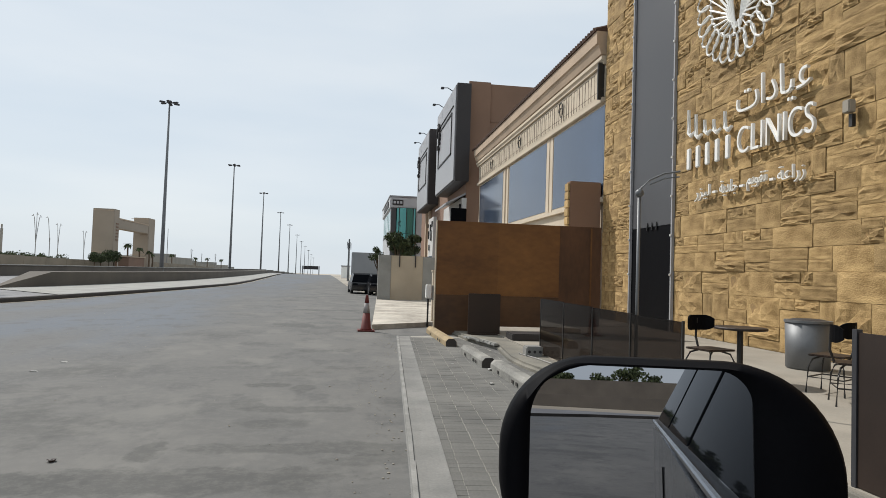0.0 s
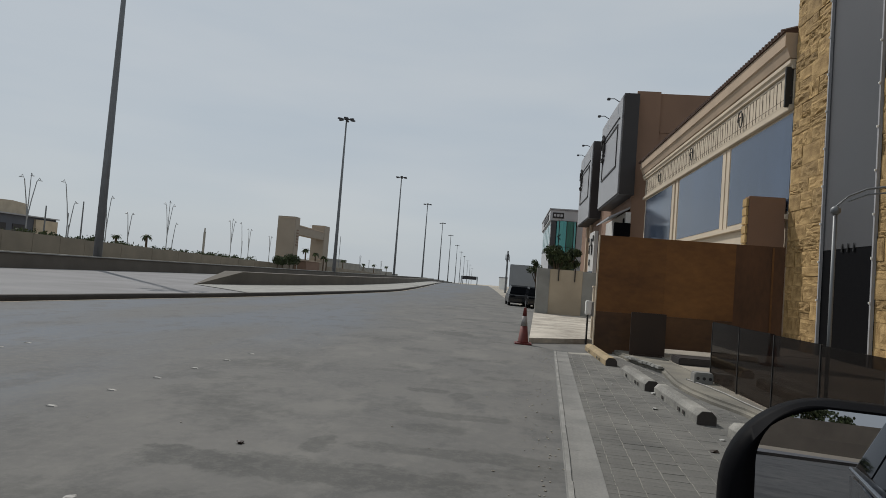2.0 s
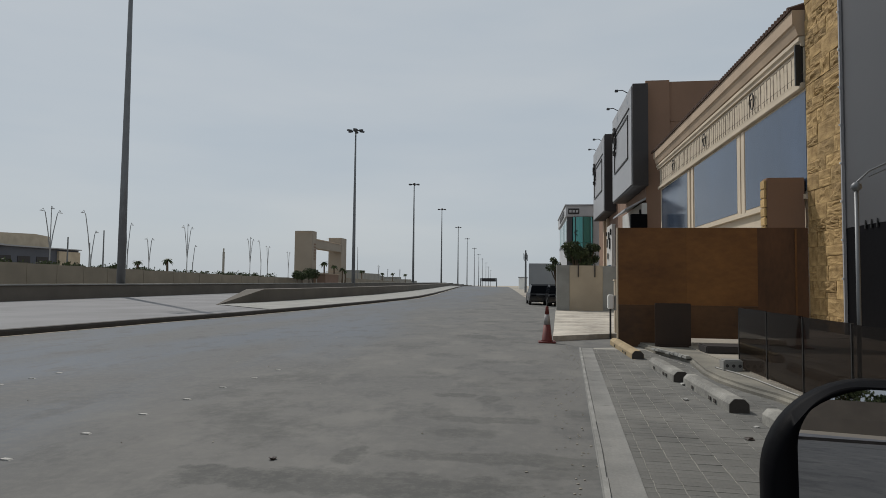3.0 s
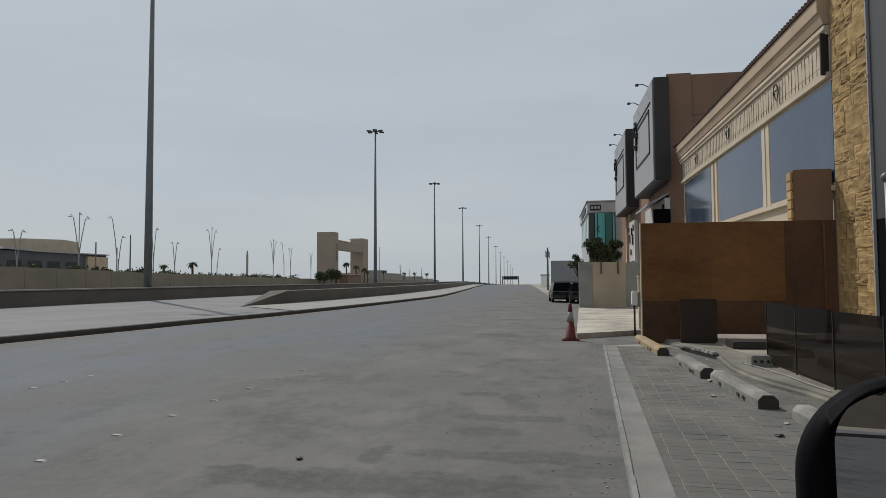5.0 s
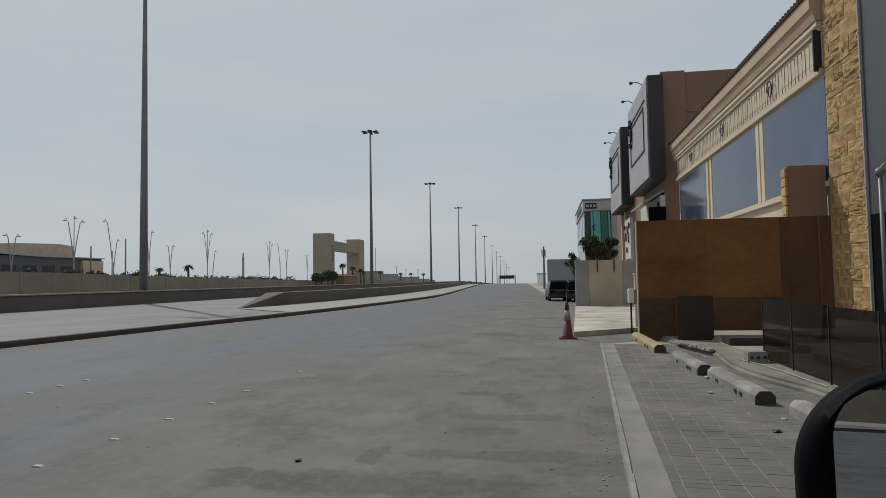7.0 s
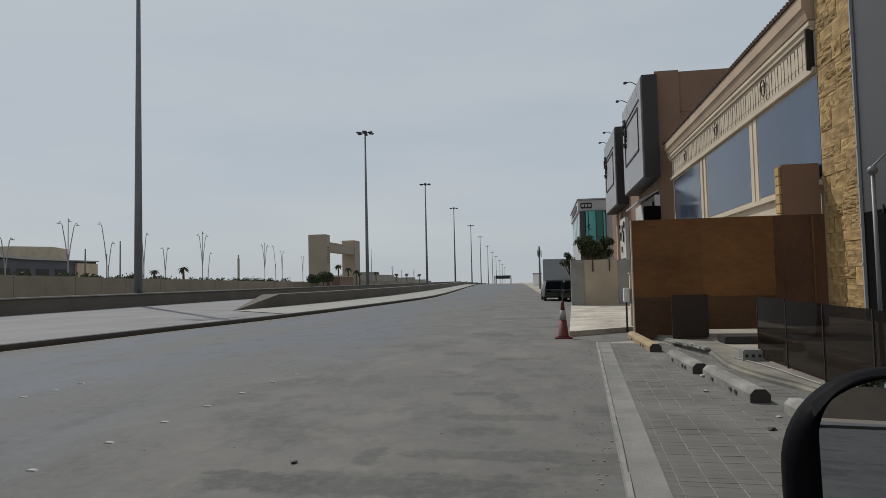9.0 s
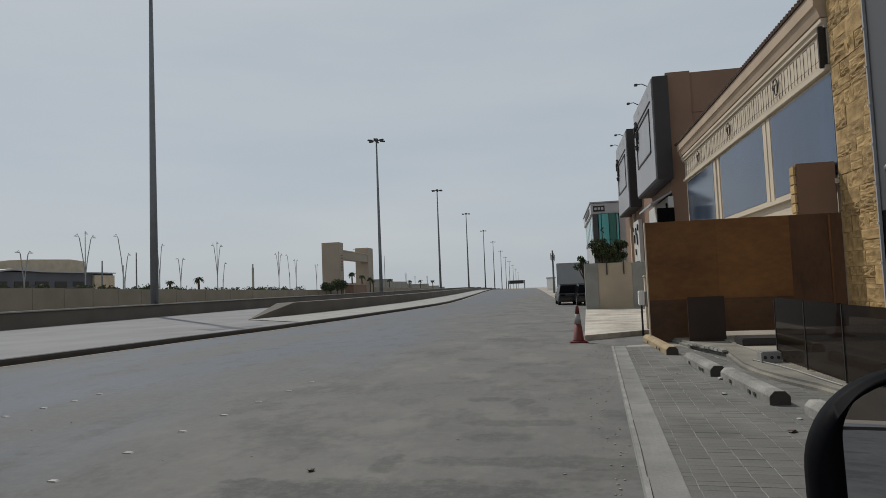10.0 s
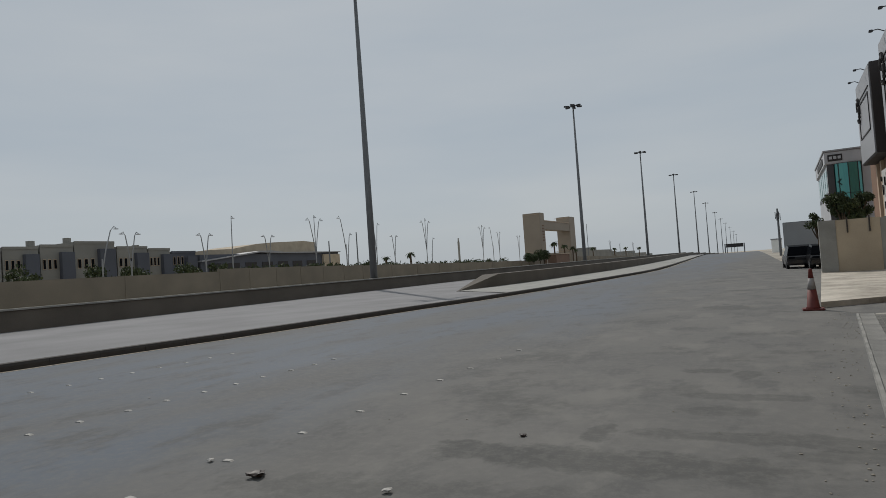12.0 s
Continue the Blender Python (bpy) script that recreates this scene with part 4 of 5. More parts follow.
def side_pane(y0, y1, y2, y3, za, zb):
    bm = B()
    f = [bm.verts.new((0.410 + (z - 1.18) * 0.5, y, z)) for y, z in ((y0, za), (y1, zb), (y2, zb), (y3, za))]
    g = [bm.verts.new(v.co + Vector((0.006, 0, 0))) for v in f]
    bm.faces.new(f), bm.faces.new(g[::-1])
    for i in range(4):
        j = (i + 1) % 4
        bm.faces.new((f[j], f[i], g[i], g[j]))
    bmesh.ops.recalc_face_normals(bm, faces=bm.faces)
    return bm


part("rear_quarter_window", side_pane(-3.6, -3.4, -2.45, -2.42, 1.21, 1.58), CAR_GLASS, car)
part("rear_door_window", side_pane(-2.33, -2.33, -1.32, -1.28, 1.21, 1.61), CAR_GLASS, car)
part("front_door_window", side_pane(-1.2, -1.22, -0.42, 0.08, 1.21, 1.60), CAR_GLASS, car)
part("belt_trim", box(B(), 0.388, 0.404, -3.65, 0.12, 1.188, 1.206, 0.004), CHROME, car, "chrome strip under the side windows")
for y in (-1.05,):
    part("door_handle", box(B(), 0.365, 0.392, y - 0.09, y + 0.09, 1.03, 1.055, 0.008), CHROME, car, "chrome door handle")
for y in (0.1, -1.25, -2.4):
    part("door_gap", box(B(), 0.394, 0.401, y - 0.004, y + 0.004, 0.35, 1.03), BLACK, car)
for y in (0.85, -3.0):
    for x in (0.43, 1.97):
        wh = part("wheel", tube(B(), [(x, y, 0.33), (x + 0.2, y, 0.33)], 0.33, 24), RUBBER, car)
        part("rim", tube(B(), [(x - 0.008, y, 0.33), (x + 0.02, y, 0.33)], 0.21, 18), STEEL, wh)

MIRROR_AT = Matrix.Translation((0.29, 0.45, 1.33)) @ Matrix.Rotation(radians(-12.37), 4, "Z") @ Matrix.Rotation(radians(-4.92), 4, "X")


def round_rect(x0, x1, z0, z1, radii, n=14):
    """Corners: top left, top right, bottom right, bottom left."""
    out = []
    for (cx, cz, a0), r in zip(((x0, z1, 180), (x1, z1, 90), (x1, z0, 0), (x0, z0, -90)), radii):
        sx, sz = (1 if cx == x0 else -1), (1 if cz == z0 else -1)
        for i in range(n):
            a = radians(a0 - 90 * i / (n - 1))
            out.append((cx + sx * r + r * math.cos(a), cz + sz * r + r * math.sin(a)))
    return out


def loft(rings):
    bm = B()
    vs = [[bm.verts.new((x, y, z)) for x, z in pts] for y, pts in rings]
    for a, b in zip(vs, vs[1:]):
        for i in range(len(a)):
            j = (i + 1) % len(a)
            bm.faces.new((a[i], a[j], b[j], b[i]))
    return bm, vs


mirror = part("door_mirror", B(), BLACK, car, "black door mirror housing")
RAD = (0.072, 0.084, 0.07, 0.085)
outer = lambda d: round_rect(-0.1265 + d, 0.128 - d, -0.113 + d, 0.0615 - d, [max(0.01, r - d * 0.5) for r in RAD])
GRAD = (0.042, 0.026, 0.04, 0.05)
inner = lambda d: round_rect(-0.103 - d, 0.060 + d, -0.097 - d, 0.0535 + d, GRAD)
bm, vs = loft([(0.006, inner(0.0)), (-0.004, inner(0.003)), (-0.004, outer(0.006)), (0.004, outer(0.001)), (0.02, outer(0.0)), (0.06, outer(0.006)), (0.09, outer(0.028)), (0.105, outer(0.055))])
bm.faces.new(vs[-1])
bmesh.ops.recalc_face_normals(bm, faces=bm.faces)
bmesh.ops.transform(bm, matrix=MIRROR_AT, verts=bm.verts)
bm.to_mesh(mirror.data)
bm.free()
for p in mirror.data.polygons:
    p.use_smooth = True
bm, vs = loft([(0.003, inner(0.001)), (0.010, inner(0.001))])
bm.faces.new(vs[0]), bm.faces.new(vs[1][::-1])
bmesh.ops.recalc_face_normals(bm, faces=bm.faces)
bmesh.ops.transform(bm, matrix=MIRROR_AT, verts=bm.verts)
part("mirror_glass", bm, MIRROR, mirror, "clear mirror glass")
part("mirror_arm", prism(B(), [(0.36, 0.44), (0.44, 0.30), (0.47, 0.42), (0.40, 0.52)], 2, 1.02, 1.2215), BLACK, mirror)


# ---- plants ----
rng = random.Random(7)


def leaves(bm, centre, radius, count, size, squash=0.8):
    for _ in range(count):
        d = Vector((rng.gauss(0, 1), rng.gauss(0, 1), rng.gauss(0, 1))).normalized() * radius * rng.uniform(0.35, 1.0)
        p = Vector(centre) + Vector((d.x, d.y, d.z * squash))
        m = Euler((rng.uniform(0, 6.3), rng.uniform(0, 6.3), rng.uniform(0, 6.3))).to_matrix()
        s = size * rng.uniform(0.6, 1.3)
        bm.faces.new([bm.verts.new(p + m @ Vector(q) * s) for q in ((-0.5, 0, 0), (0, -0.3, 0.08), (0.5, 0, 0), (0, 0.3, 0.08))])


def tree(at, height, spread, label, count=900, size=0.16, name="tree"):
    t = thing(name, label, "tree", at=at)
    bm = B()
    tube(bm, [(0, 0, -0.05), (0.05, 0.03, height * 0.3), (0, 0.08, height * 0.6)], [0.13, 0.10, 0.05], 8)
    tips = []
    for k in range(9):
        a, r = k * 2.4, spread * rng.uniform(0.3, 0.75)
        tip = (r * math.cos(a), r * math.sin(a), height * rng.uniform(0.55, 0.9))
        tube(bm, [(0.03, 0.04, height * rng.uniform(0.25, 0.5)), (tip[0] * 0.5, tip[1] * 0.5, tip[2] * 0.8), tip], [0.05, 0.035, 0.015], 5)
        tips.append(tip)
    part("trunk", bm, BARK, t)
    bm = B()
    for tip in tips:
        leaves(bm, tip, spread * rng.uniform(0.3, 0.5), count // 9, size)
    part("crown", bm, LEAF, t)
    return t


def palm(at, h, label="small dusty palm by the estate gate"):
    t = thing("palm", label, "palm tree", "gate palms", at)
    part("trunk", tube(B(), [(0, 0, -0.05), (0.08, 0, h * 0.5), (0, 0, h)], [0.3, 0.22, 0.2], 8), BARK, t)
    bm = B()
    for k in range(16):
        a, up = k * 2.4, rng.uniform(-0.2, 1.0)
        L = h * rng.uniform(0.17, 0.27)
        prev = None
        for i in range(6):
            s = i / 5
            p = Vector((math.cos(a) * L * s, math.sin(a) * L * s, h + L * (up * s - 0.9 * s * s)))
            w = 0.22 * h / 4 * math.sin(math.pi * min(1, s * 0.85 + 0.15))
            side_v = Vector((-math.sin(a), math.cos(a), 0)) * w
            pair = [bm.verts.new(p - side_v), bm.verts.new(p + side_v)]
            if prev:
                bm.faces.new((prev[0], prev[1], pair[1], pair[0]))
            prev = pair
    part("fronds", bm, LEAF, t)
    return t


tree((2.95, 40.0, 0), 4.3, 1.05, "dense dusty green tree behind the beige wall", 4200, 0.13)
tree((3.6, 41.0, 0), 4.2, 0.9, "dense dusty green tree behind the beige wall", 4200, 0.13)
tree((1.75, 41.0, 0), 3.3, 0.7, "thin dusty green tree behind the beige wall", 1200, 0.12)
for y, h in ((170.6, 6.2), (179.5, 5.6), (187.0, 4.9), (191.0, 4.2)):
    palm((-55.6 - rng.uniform(0, 0.8), y, 0), h)
for y, h in ((101.0, 4.2), (110.0, 4.9), (249.0, 5.8), (285, 6.0), (308, 6.5), (340, 7)):
    palm((-66.0, y, dip(y)), h, "small dusty palm beyond the boundary wall")
for y, r in ((150.0, 1.4), (153.5, 1.2), (158.5, 1.9), (161.5, 1.8)):
    t = thing("bush", "clipped dark green bush before the gateway", "bush", "gate bushes", (-55.9, y, 0))
    bm = B()
    leaves(bm, (0, 0, r * 0.95 + 1.3), r, 900, 0.42)
    part("foliage", bm, LEAF, t)
    part("stem", tube(B(), [(0, 0, -0.05), (0, 0, 1.6)], 0.12, 6), BARK, t)
bm = B()
for _ in range(120):
    y = rng.uniform(60, 158)
    r = rng.uniform(0.5, 1.5)
    leaves(bm, (-62.5 - rng.uniform(0, 6), y, (2.3 if y < 100 else 1.7) + r * 0.55), r, 60, 0.42, 0.6)
tagged(part("scrub", bm, LEAF), "low dusty scrub growing along the boundary wall", "shrubs", kind="stuff")
for k in range(6):
    tree((-88.0, 40 + k * 8.5 + rng.uniform(-2, 2), 0), 5.5, 2.6, "dark green garden tree before the villas", 500, 0.5)
for k in range(7):
    tree((-26.0 + k * 5.0 + rng.uniform(-2, 2), -100 - rng.uniform(0, 8), 0), 5.0 + rng.uniform(-1.4, 1), 2.4, "dark green roadside tree", 500, 0.6)

# ---- villas beyond the wall ----
VILLAS = [(20.0, 49.0, 8.3, VILLA), (49.2, 54.0, 8.7, VILLA), (54.3, 59.2, 9.0, VILLA), (59.4, 66.0, 9.5, VILLA), (66.4, 72.0, 8.7, VILLA), (72.2, 76.5, 8.35, VILLA), (76.8, 82.0, 7.8, VILLA_DARK)]
for a, b, h, m in VILLAS:
    v = thing("villa", "pale flat-roofed villa with dark bays behind the boundary wall", "house", "villas")
    part("wall", box(B(), -106, -95, a, b, -0.05, h), m, v)
    part("parapet", box(B(), -95.1, -94.9, a, b, h - 0.3, h + 0.1), m, v)
    w = b - a
    part("bay", box(B(), -94.98, -94.2, a + w * 0.55, a + w * 0.95, -0.05, h * 0.88), VILLA_DARK, v, "dark grey projecting bay")
    for k in range(3):
        for z in (2.4, 5.4):
            win = part("window", box(B(), -95.0, -94.93, a + w * (0.06 + 0.16 * k), a + w * (0.15 + 0.16 * k), z, z + 1.5), CREAM_DARK, v)
            part("pane", box(B(), -94.93, -94.90, a + w * (0.07 + 0.16 * k), a + w * (0.14 + 0.16 * k), z + 0.1, z + 1.4), CAR_GLASS, win)
    part("roof_tank", tube(B(), [(-100, a + w * 0.3, h), (-100, a + w * 0.3, h + 1.0)], 0.6, 10), VILLA, v)
hall = thing("hall", "long low hall with a tan curved roof", "building")
part("lower_block", box(B(), -104, -94, 82.2, 123.2, -0.05, 7.1), VILLA_DARK, hall)
part("roof_edge", prism(B(), [(82.0, 6.0), (90.0, 6.8), (97.0, 7.65), (100.0, 7.7), (104.0, 7.35), (123.4, 7.3), (123.4, 7.1), (104.0, 7.1), (97.0, 7.35), (82.0, 5.75)], 0, -104.5, -93.4), LIGHT_CLAD, hall)
part("upper_block", prism(B(), [(89.0, 6.0), (89.0, 8.3), (95.0, 8.5), (101.6, 9.5), (107.0, 9.85), (117.0, 10.2), (121.0, 9.9), (121.0, 6.0)], 0, -112, -99), BEIGE, hall)
for k in range(7):
    part("opening", box(B(), -94.0, -93.9, 84.0 + k * 4.6, 87.0 + k * 4.6, 1.0, 5.4), DARK_CLAD, hall)
part("end_wall", box(B(), -94.2, -93.5, 117.0, 123.1, -0.05, 6.7), BEIGE, hall)
obelisk = thing("slim_tower", "slim pale tower far beyond the wall", "tower")
part("shaft", box(B(), -129.6, -129.0, 258.0, 258.9, -3, 13), VILLA, obelisk)
part("tip", box(B(), -129.5, -129.1, 258.2, 258.7, 13, 14.6), VILLA, obelisk)
for k, (y, w, h) in enumerate(((300, 40, 6.5), (352, 26, 5.0), (395, 40, 5.5), (450, 50, 4.0))):
    far = thing("far_building", "low pale building in the hazy distance", "building", "far buildings")
    part("wall", box(B(), -95 - 8, -80, y, y + w, -12, h + dip(y)), VILLA, far)
    part("roof_block", box(B(), -96, -84, y + w * 0.3, y + w * 0.6, h + dip(y), h + 1.5 + dip(y)), VILLA, far)


# ---- curved park lamps ----
def park_lamp(at, h, arms, lean=1.0):
    pl = thing("park_lamp", "slender pale park lamp with curved arms", "street lamp", "park lamps", at)
    part("stem", tube(B(), [(0, 0, -0.05), (0, 0, h * 0.55)], [0.12, 0.085], 8), PARK_STEEL, pl)
    for k in range(arms):
        s = (k - (arms - 1) / 2) * 2 / max(1, arms - 1) if arms > 1 else lean
        dy = (0.95 if arms == 2 else 1.8) * s
        part("arm", tube(B(), [(0, 0, h * 0.42), (0, dy * 0.3, h * 0.66), (0, dy * 0.72, h * 0.9), (0, dy, h * (0.99 - 0.04 * abs(s))), (0, dy + 0.3 * (1 if s >= 0 else -1), h * (0.97 - 0.04 * abs(s)))], [0.08, 0.075, 0.065, 0.055, 0.045], 6), PARK_STEEL, pl)
        e = dy + 0.55 * (1 if s >= 0 else -1)
        part("lantern", box(B(), -0.15, 0.15, min(dy, e), max(dy, e), h * 0.955 - 0.04 * h * abs(s), h * 0.955 - 0.04 * h * abs(s) + 0.1, 0.02), LIGHT_CLAD, pl)
    return pl


for y, h, arms, lean in ((50.4, 10.3, 1, 1), (54.4, 9.6, 2, 1), (66.6, 9.6, 2, 1), (71.8, 12.1, 1, 0.1), (79.7, 9.5, 2, 1), (91.8, 12.9, 3, 1), (101.0, 13.6, 1, -1), (101.4, 10.0, 1, 0.6), (111.5, 12.6, 2, 1), (118.5, 10.0, 2, 1), (132.8, 13.8, 3, 1), (135.2, 9.4, 1, 0.6), (165.2, 13.1, 3, 1), (172.4, 13.2, 1, -1), (177.0, 11.8, 2, 1), (193.2, 10.8, 2, 1), (316.0, 11.2, 3, 1), (337, 10.3, 2, 1), (370, 11.2, 3, 1)):
    park_lamp((-75.0, y, dip(y)), h, arms, lean)
for y, h in ((95.7, 8.1), (104.6, 9.9), (275.6, 16.3)):
    p = thing("plain_pole", "plain slim grey pole beyond the wall", "pole", at=(-75, y, 0))
    part("shaft", tube(B(), [(0, 0, -0.05), (0, 0, h)], [0.16, 0.1], 8), STEEL, p)
kiosk = thing("gate_kiosk", "small brown kiosk before the gateway", "kiosk")
part("body", box(B(), -56.4, -54.0, 166.0, 178.0, -0.05, 3.0), BROWN_RENDER, kiosk)
part("roof", box(B(), -56.6, -53.8, 165.7, 178.3, 3.0, 3.2), CREAM_DARK, kiosk)

# ---- far end of the road ----
gantry = thing("gantry", "dark overhead sign gantry far down the road", "sign gantry")
part("sign_panel", box(B(), -30.5, -21, 420, 420.6, 1.6, 3.8), DARK_CLAD, gantry)
for x in (-31, -20.5):
    part("leg", box(B(), x - 0.3, x + 0.3, 420, 420.6, -4, 3.8), STEEL, gantry)
mastx = thing("antenna_mast", "grey antenna mast with a cluster of panels", "mast", at=(-0.35, 90, 0))
part("shaft", tube(B(), [(0, 0, -0.05), (0, 0, 5.9)], [0.16, 0.1], 8), STEEL, mastx)
for k in range(6):
    a = k * 1.047
    part("antenna", box(B(), 0.26 * math.cos(a) - 0.04, 0.26 * math.cos(a) + 0.04, 0.26 * math.sin(a) - 0.04, 0.26 * math.sin(a) + 0.04, 4.4 + 0.2 * (k % 2), 5.3 + 0.2 * (k % 2)), LAMPHEAD, mastx)
truck = thing("box_truck", "pale grey box truck parked beyond the wall", "truck")
part("cargo_box", box(B(), 0.05, 2.3, 48.0, 52.5, 1.1, 2.85, 0.03), TRUCK_GREY, truck)
part("chassis", box(B(), 0.2, 2.1, 48.0, 54.0, 0.55, 1.08), DARK_CLAD, truck)
part("cab", box(B(), 0.1, 2.2, 52.7, 54.4, 0.6, 2.3, 0.12), WHITE, truck)
for x in (0.1, 1.9):
    for y in (48.9, 53.4):
        part("wheel", tube(B(), [(x, y, 0.42), (x + 0.28, y, 0.42)], 0.42, 16), RUBBER, truck)
shed = thing("white_cabin", "small white cabin by the roadside", "cabin")
part("walls", box(B(), -1.9, -0.2, 130.0, 134.0, -0.02, 2.3, 0.02), WHITE, shed)
part("roof", box(B(), -2.0, -0.1, 129.9, 134.1, 2.3, 2.5), LIGHT_CLAD, shed)


def parked(at, rz, label):
    c = thing("parked_car", label, "car", "parked cars", at, rz)
    c.matrix_basis = c.matrix_basis @ Matrix.Diagonal((0.8, 0.85, 0.8, 1))
    prof = [(-2.2, 0.35), (-2.25, 0.8), (-2.0, 1.0), (0.9, 1.02), (2.0, 0.85), (2.15, 0.4), (1.9, 0.25), (-2.0, 0.25)]
    bm = prism(B(), prof, 0, -0.9, 0.9)
    bmesh.ops.bevel(bm, geom=list(bm.edges), offset=0.06, segments=2, affect="EDGES")
    part("body", bm, BLACKPAINT, c)
    bm = B()
    cabp = [(-2.1, 0.98), (-1.85, 1.55), (-0.4, 1.66), (0.2, 1.6), (0.95, 1.0)]
    l_, r_ = [bm.verts.new((-0.86 + (z - 1) * 0.25, y, z)) for y, z in cabp], [bm.verts.new((0.86 - (z - 1) * 0.25, y, z)) for y, z in cabp]
    bm.faces.new(l_), bm.faces.new(r_[::-1])
    for i in range(5):
        bm.faces.new((l_[(i + 1) % 5], l_[i], r_[i], r_[(i + 1) % 5]))
    bmesh.ops.recalc_face_normals(bm, faces=bm.faces)
    part("cabin", bm, CAR_GLASS, c)
    for sx in (-0.92, 0.72):
        for y in (-1.35, 1.35):
            w = part("wheel", tube(B(), [(sx, y, 0.33), (sx + 0.2, y, 0.33)], 0.33, 18), RUBBER, c)
            part("rim", tube(B(), [(sx - 0.006, y, 0.33), (sx + 0.206, y, 0.33)], 0.2, 14), STEEL, w)
    for sx in (-0.6, 0.6):
        part("tail_light", box(B(), sx - 0.2, sx + 0.2, -2.29, -2.2, 0.72, 0.86, 0.02), CAR_GLASS, c)
    part("bumper", box(B(), -0.88, 0.88, -2.3, -2.15, 0.36, 0.6, 0.04), BLACKPAINT, c)
    return c


parked((0.70, 42.9, 0), 4, "black car parked nose-in beyond the beige wall")
parked((1.80, 40.9, 0), 4, "black car parked nose-in beyond the beige wall")

# ---- road studs, litter, patches ----
bm = prism(B(), [(-0.05, 0), (0.05, 0), (0.035, 0.010), (-0.035, 0.010)], 1, -0.022, 0.022)
stud_me = mesh_of("road_stud", bm, STUD)
for x, y0, n in ((-10.35, 5.1, 9), (-7.2, 3.9, 10), (-4.15, 2.9, 9)):
    for k in range(n):
        s = 0.56 if x < -7 else 0.88
        ob = new("road_stud", stud_me)
        ob.matrix_basis = pose(x + rng.uniform(-0.03, 0.03) + 0.06 * k * 0.3, y0 + k * s * (1 if k < 6 else 1.0), 0.0, 0, 0, rng.uniform(-8, 8))
        tagged(ob, "dusty white ceramic lane stud on the asphalt", "road stud", "lane studs")
bm = B()
for _ in range(300):
    if rng.random() < 0.6:
        y = rng.uniform(3, 15)
        x = 0.42 + 0.062 * (y - 4.4) + rng.gauss(-0.1, 0.14)
    else:
        x, y = rng.uniform(-9, 2.6), rng.uniform(3, 24)
    s = rng.uniform(0.003, 0.011)
    r = bmesh.ops.create_icosphere(bm, subdivisions=1, radius=s)
    bmesh.ops.scale(bm, vec=(rng.uniform(0.8, 1.6), rng.uniform(0.8, 1.6), 0.6), verts=r["verts"])
    bmesh.ops.translate(bm, vec=(x, y, s * 0.4), verts=r["verts"])
tagged(part("gravel", bm, TERRACE), "scattered pale gravel and crumbs on the asphalt", "gravel", kind="stuff")
LITTER = [(-3.58, 3.53, 0.09, 1), (-2.42, 3.53, 0.07, 0), (-2.04, 5.02, 0.045, 1), (2.05, 6.35, 0.06, 1), (2.2, 9.55, 0.10, 0), (1.95, 8.35, 0.08, 0), (2.3, 6.9, 0.06, 0), (-4.28, 3.72, 0.06, 0), (1.72, 10.2, 0.05, 0)]
for x, y, s, dk in LITTER:
    bm = B()
    r = bmesh.ops.create_icosphere(bm, subdivisions=2, radius=s * (1.0 if dk else 0.6))
    for v in bm.verts:
        v.co *= 0.7 + 0.5 * noise.noise(v.co * 30 + Vector((x, y, 0)))
        v.co.z = v.co.z * 0.35 + s * 0.3
    ob = part("litter", bm, BROWN_DARK if dk else STUD)
    ob.matrix_basis = pose(x, y, 0)
    tagged(ob, "dark crumpled scrap lying on the ground" if dk else "pale paper scrap lying on the ground", "litter", "litter")


# ---- channel kerb between road and paving ----
channel = solid("channel_kerb", prism(B(), [(0.30, 1.0), (0.60, 1.0), (1.46, 14.55), (1.12, 14.55)], 2, -0.04, 0.006), CHANNEL, "flush pale concrete channel beside the paving", "kerb", kind="structure")
for k in range(14):
    y = 1.05 + k * 0.965
    xa = 0.30 + 0.0605 * (y - 1.0)
    e = y + 0.9645
    s = 0.0605 * (e - y)
    dz = rng.uniform(-0.0008, 0.0008)
    part("channel_lip", prism(B(), [(xa + 0.012, y), (xa + 0.05 + rng.uniform(-0.006, 0.006), y), (xa + 0.05 + s + rng.uniform(-0.006, 0.006), e), (xa + 0.012 + s, e)], 2, 0.004, 0.020 + dz), CHANNEL_LIP, channel)
    bm = B()
    r0 = [xa + 0.060, xa + 0.13, xa + 0.20, xa + 0.255, xa + 0.295]
    hz = [0.015, 0.011, 0.010, 0.012, 0.016]
    cols = [[bm.verts.new((x + st * s / 4 + 0.004 * noise.noise(Vector((x * 9, y + st, 1.0))), y + (e - y) * st / 4, h + dz + 0.003 * noise.noise(Vector((x * 7, y + st * 0.3, 4.0))))) for x, h in zip(r0, hz)] for st in range(5)]
    for st in range(4):
        for c in range(4):
            bm.faces.new((cols[st][c], cols[st][c + 1], cols[st + 1][c + 1], cols[st + 1][c]))
    ext = bmesh.ops.extrude_face_region(bm, geom=list(bm.faces))
    for v in [g for g in ext["geom"] if isinstance(g, bmesh.types.BMVert)]:
        v.co.z = 0.0
    bmesh.ops.recalc_face_normals(bm, faces=bm.faces)
    part("channel_stone", bm, CHANNEL, channel)

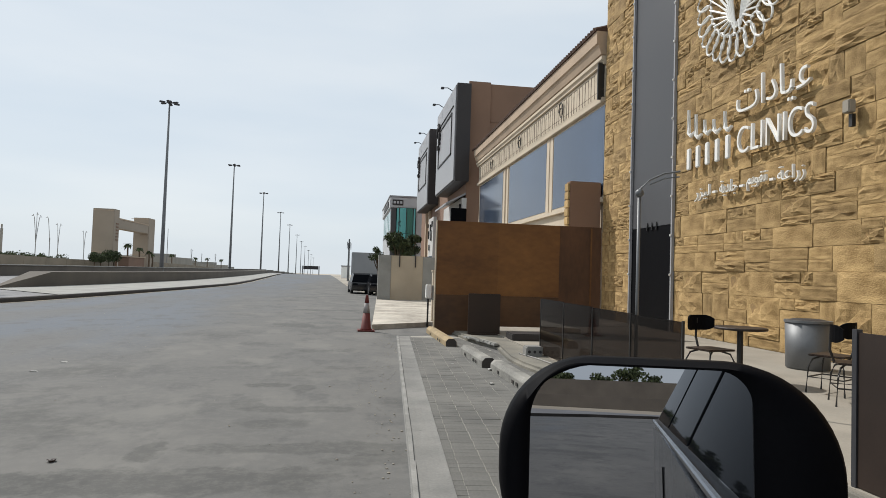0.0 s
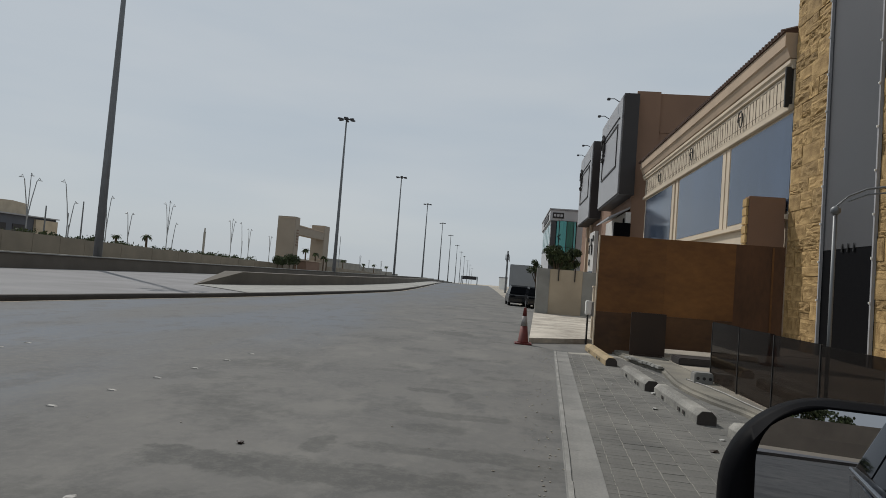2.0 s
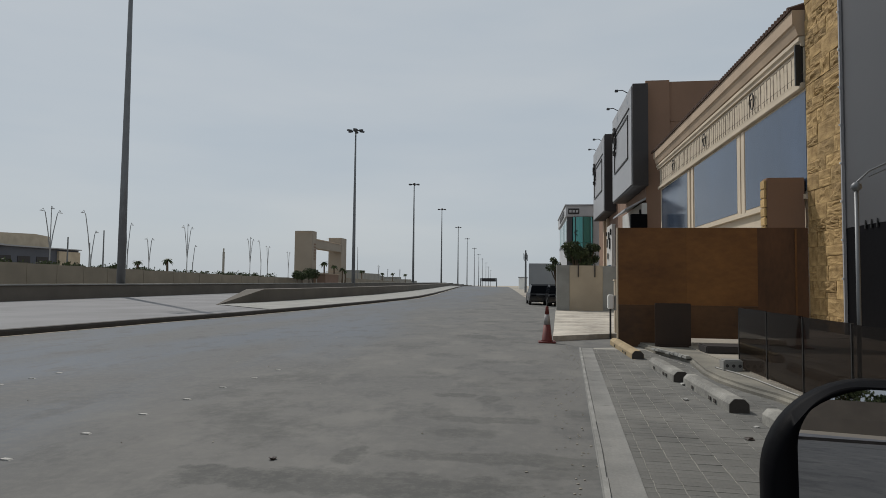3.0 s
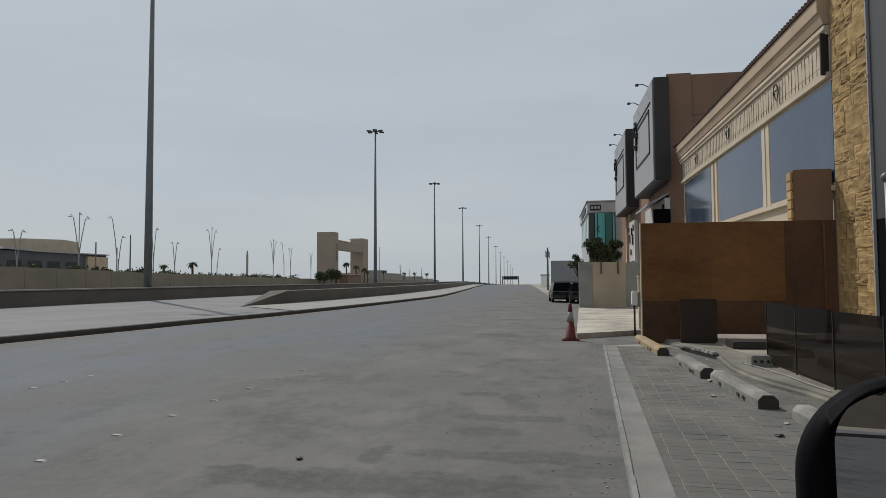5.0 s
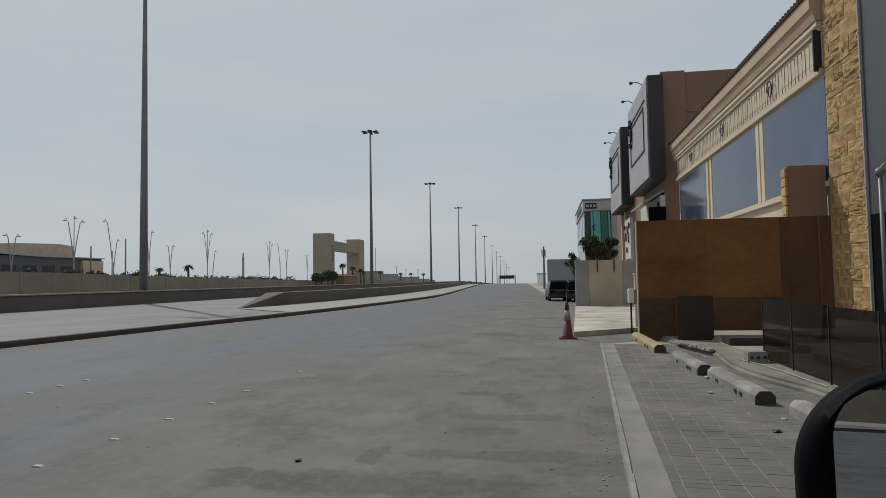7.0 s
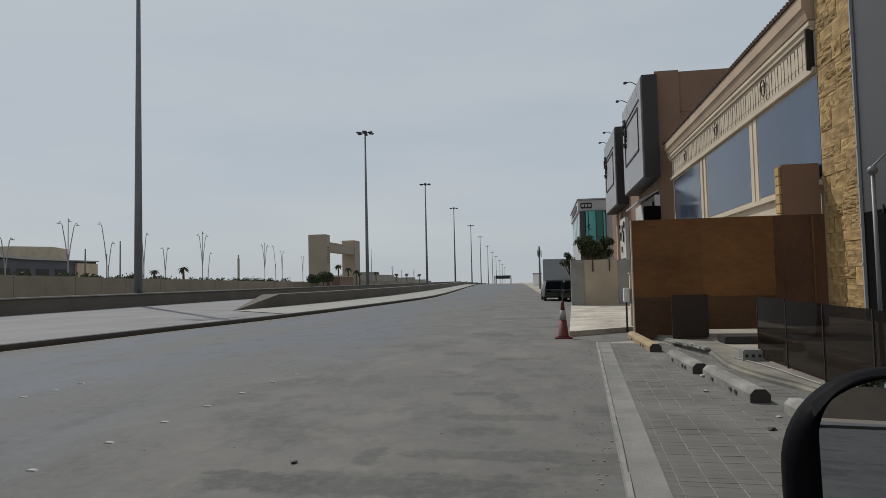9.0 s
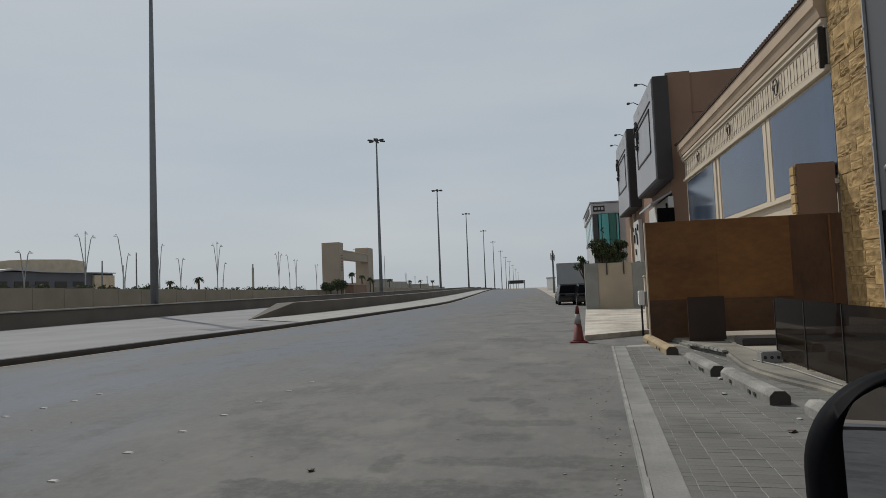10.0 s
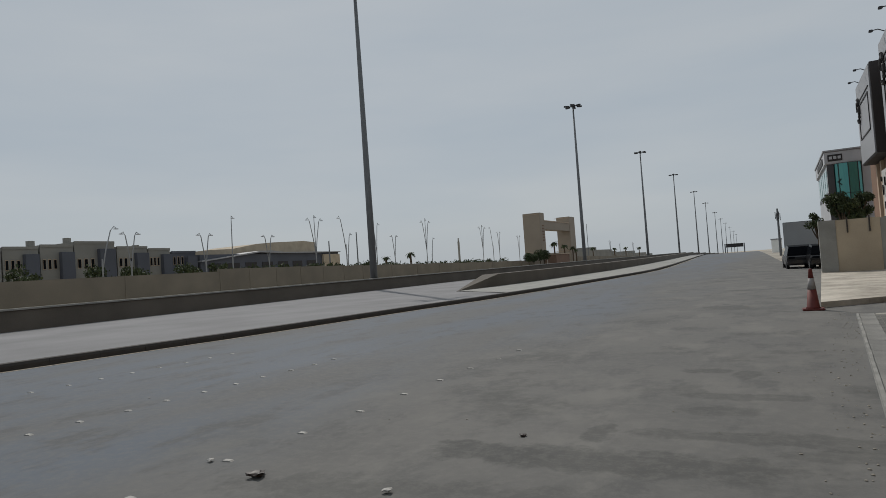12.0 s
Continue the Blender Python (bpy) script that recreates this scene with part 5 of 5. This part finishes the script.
# ---- block paving ----
paving = solid("paving", prism(B(), [(0.55, 0.5), (3.4, 0.5), (3.2, 8.1), (2.6, 13.8), (2.6, 15.1), (1.45, 14.6)], 2, -0.04, 0.0075), mat("paving_bed", (0.30, 0.285, 0.25), 0.95, 0.2, 3, 60, 0.3), "grey block paving with sandy joints", "pavement", kind="structure")
pav_me = mesh_of("paver", box(B(), 0.003, 0.197, 0.0015, 0.0985, 0, 0.006, 0.0), PAVER)
bm = B()
count = 0
PA = radians(-3.4)
rows = sorted(((j, i) for j in range(6, 150) for i in range(-2, 16)), key=lambda q: abs(q[0] - 45))
for j, i in rows:
    u, v = 0.45 + i * 0.2 + 0.003 * ((j * 7) % 3 - 1), j * 0.1
    x, y = u * math.cos(PA) - v * math.sin(PA), 0.5 + u * math.sin(PA) + v * math.cos(PA)
    lo = 0.54 + 0.0635 * (y - 1.0)
    hi = 3.38 - 0.02 * y if y < 8 else 3.2 - 0.105 * (y - 8.1)
    cut = max(0.0, (lo - x) / 0.2)
    keep = min(1.0, (hi - 0.02 - x) / 0.2)
    if keep - cut < 0.15 or y > 14.3 or y < 1.2:
        continue
    z = 0.003 + rng.uniform(0, 0.002)
    m = Matrix.Translation((x, y, z)) @ Matrix.Rotation(PA, 4, "Z") @ Euler((rng.gauss(0, 0.004), rng.gauss(0, 0.003), 0)).to_matrix().to_4x4() @ Matrix.Translation((cut * 0.2, 0, 0)) @ Matrix.Diagonal((keep - cut, 1, 1, 1))
    if count < 300:
        ob = new("paver", pav_me)
        ob.matrix_basis = m
        ob.parent = paving
    else:
        c = [m @ Vector(p) for p in ((0.003, 0.0015, 0.006), (0.197, 0.0015, 0.006), (0.197, 0.0985, 0.006), (0.003, 0.0985, 0.006), (0.003, 0.0015, 0), (0.197, 0.0015, 0), (0.197, 0.0985, 0), (0.003, 0.0985, 0))]
        q = [bm.verts.new(p) for p in c]
        for f in ((0, 1, 2, 3), (4, 5, 1, 0), (5, 6, 2, 1), (6, 7, 3, 2), (7, 4, 0, 3)):
            bm.faces.new([q[k] for k in f])
    count += 1
rest = part("pavers", bm, PAVER, paving)
tagged(rest, "grey paving blocks", kind="stuff")

# ---- sandstone blocks ----
VARIANTS = []
for k in range(14):
    bm = B()
    nx, nz = 6, 5
    grid = []
    for a in range(nx + 1):
        col = []
        for b in range(nz + 1):
            edge = a in (0, nx) or b in (0, nz)
            p = Vector((a / nx, b / nz, k * 3.7))
            d = (0.55 + 0.2 * noise.noise(p * 3.0)) if edge else (0.78 + 0.12 * noise.noise(p * 2.0) if k % 2 == 0 else 0.8 + 0.85 * noise.noise(p * 2.6) + 0.6 * noise.noise(p * 6.0))
            col.append(bm.verts.new((-d, a / nx, b / nz)))
        grid.append(col)
    for a in range(nx):
        for b in range(nz):
            bm.faces.new((grid[a][b], grid[a][b + 1], grid[a + 1][b + 1], grid[a + 1][b]))
    rim = [grid[a][0] for a in range(nx)] + [grid[nx][b] for b in range(nz)] + [grid[a][nz] for a in range(nx, 0, -1)] + [grid[0][b] for b in range(nz, 0, -1)]
    back = [bm.verts.new((0.3, v.co.y, v.co.z)) for v in rim]
    for i in range(len(rim)):
        j = (i + 1) % len(rim)
        bm.faces.new((rim[i], rim[j], back[j], back[i]))
    bmesh.ops.recalc_face_normals(bm, faces=bm.faces)
    VARIANTS.append(mesh_of("stone", bm, STONE))


def lay(y, z, w, h):
    """One block; the upper courses are mostly rock-faced, the lower ones mostly dressed flat."""
    rough = rng.random() < (0.65 if z > 2.6 else 0.3)
    ob = new("stone", VARIANTS[rng.randrange(7) * 2 + (1 if rough else 0)])
    ob.matrix_basis = Matrix.Translation((8.56, y + 0.004, z + 0.004)) @ Matrix.Diagonal((rng.uniform(0.03, 0.085), w - 0.008, h - 0.008, 1))
    ob.parent = clinic


for ya, yb in ((6.6, 15.92), (18.58, 20.86)):
    z = 0.12
    while z < 11.3:
        h = rng.uniform(0.36, 0.62)
        y = ya
        while y < yb - 0.05:
            w = min(rng.uniform(0.35, 1.15), yb - y)
            if yb - y - w < 0.25:
                w = yb - y
            kind = rng.random()
            if kind < 0.45 and w > 0.3:
                c = h * rng.uniform(0.35, 0.65)
                lay(y, z, w, c)
                if rng.random() < 0.4 and w > 0.6:
                    q = w * rng.uniform(0.35, 0.65)
                    lay(y, z + c, q, h - c), lay(y + q, z + c, w - q, h - c)
                else:
                    lay(y, z + c, w, h - c)
            else:
                lay(y, z, w, h)
            y += w
        z += h
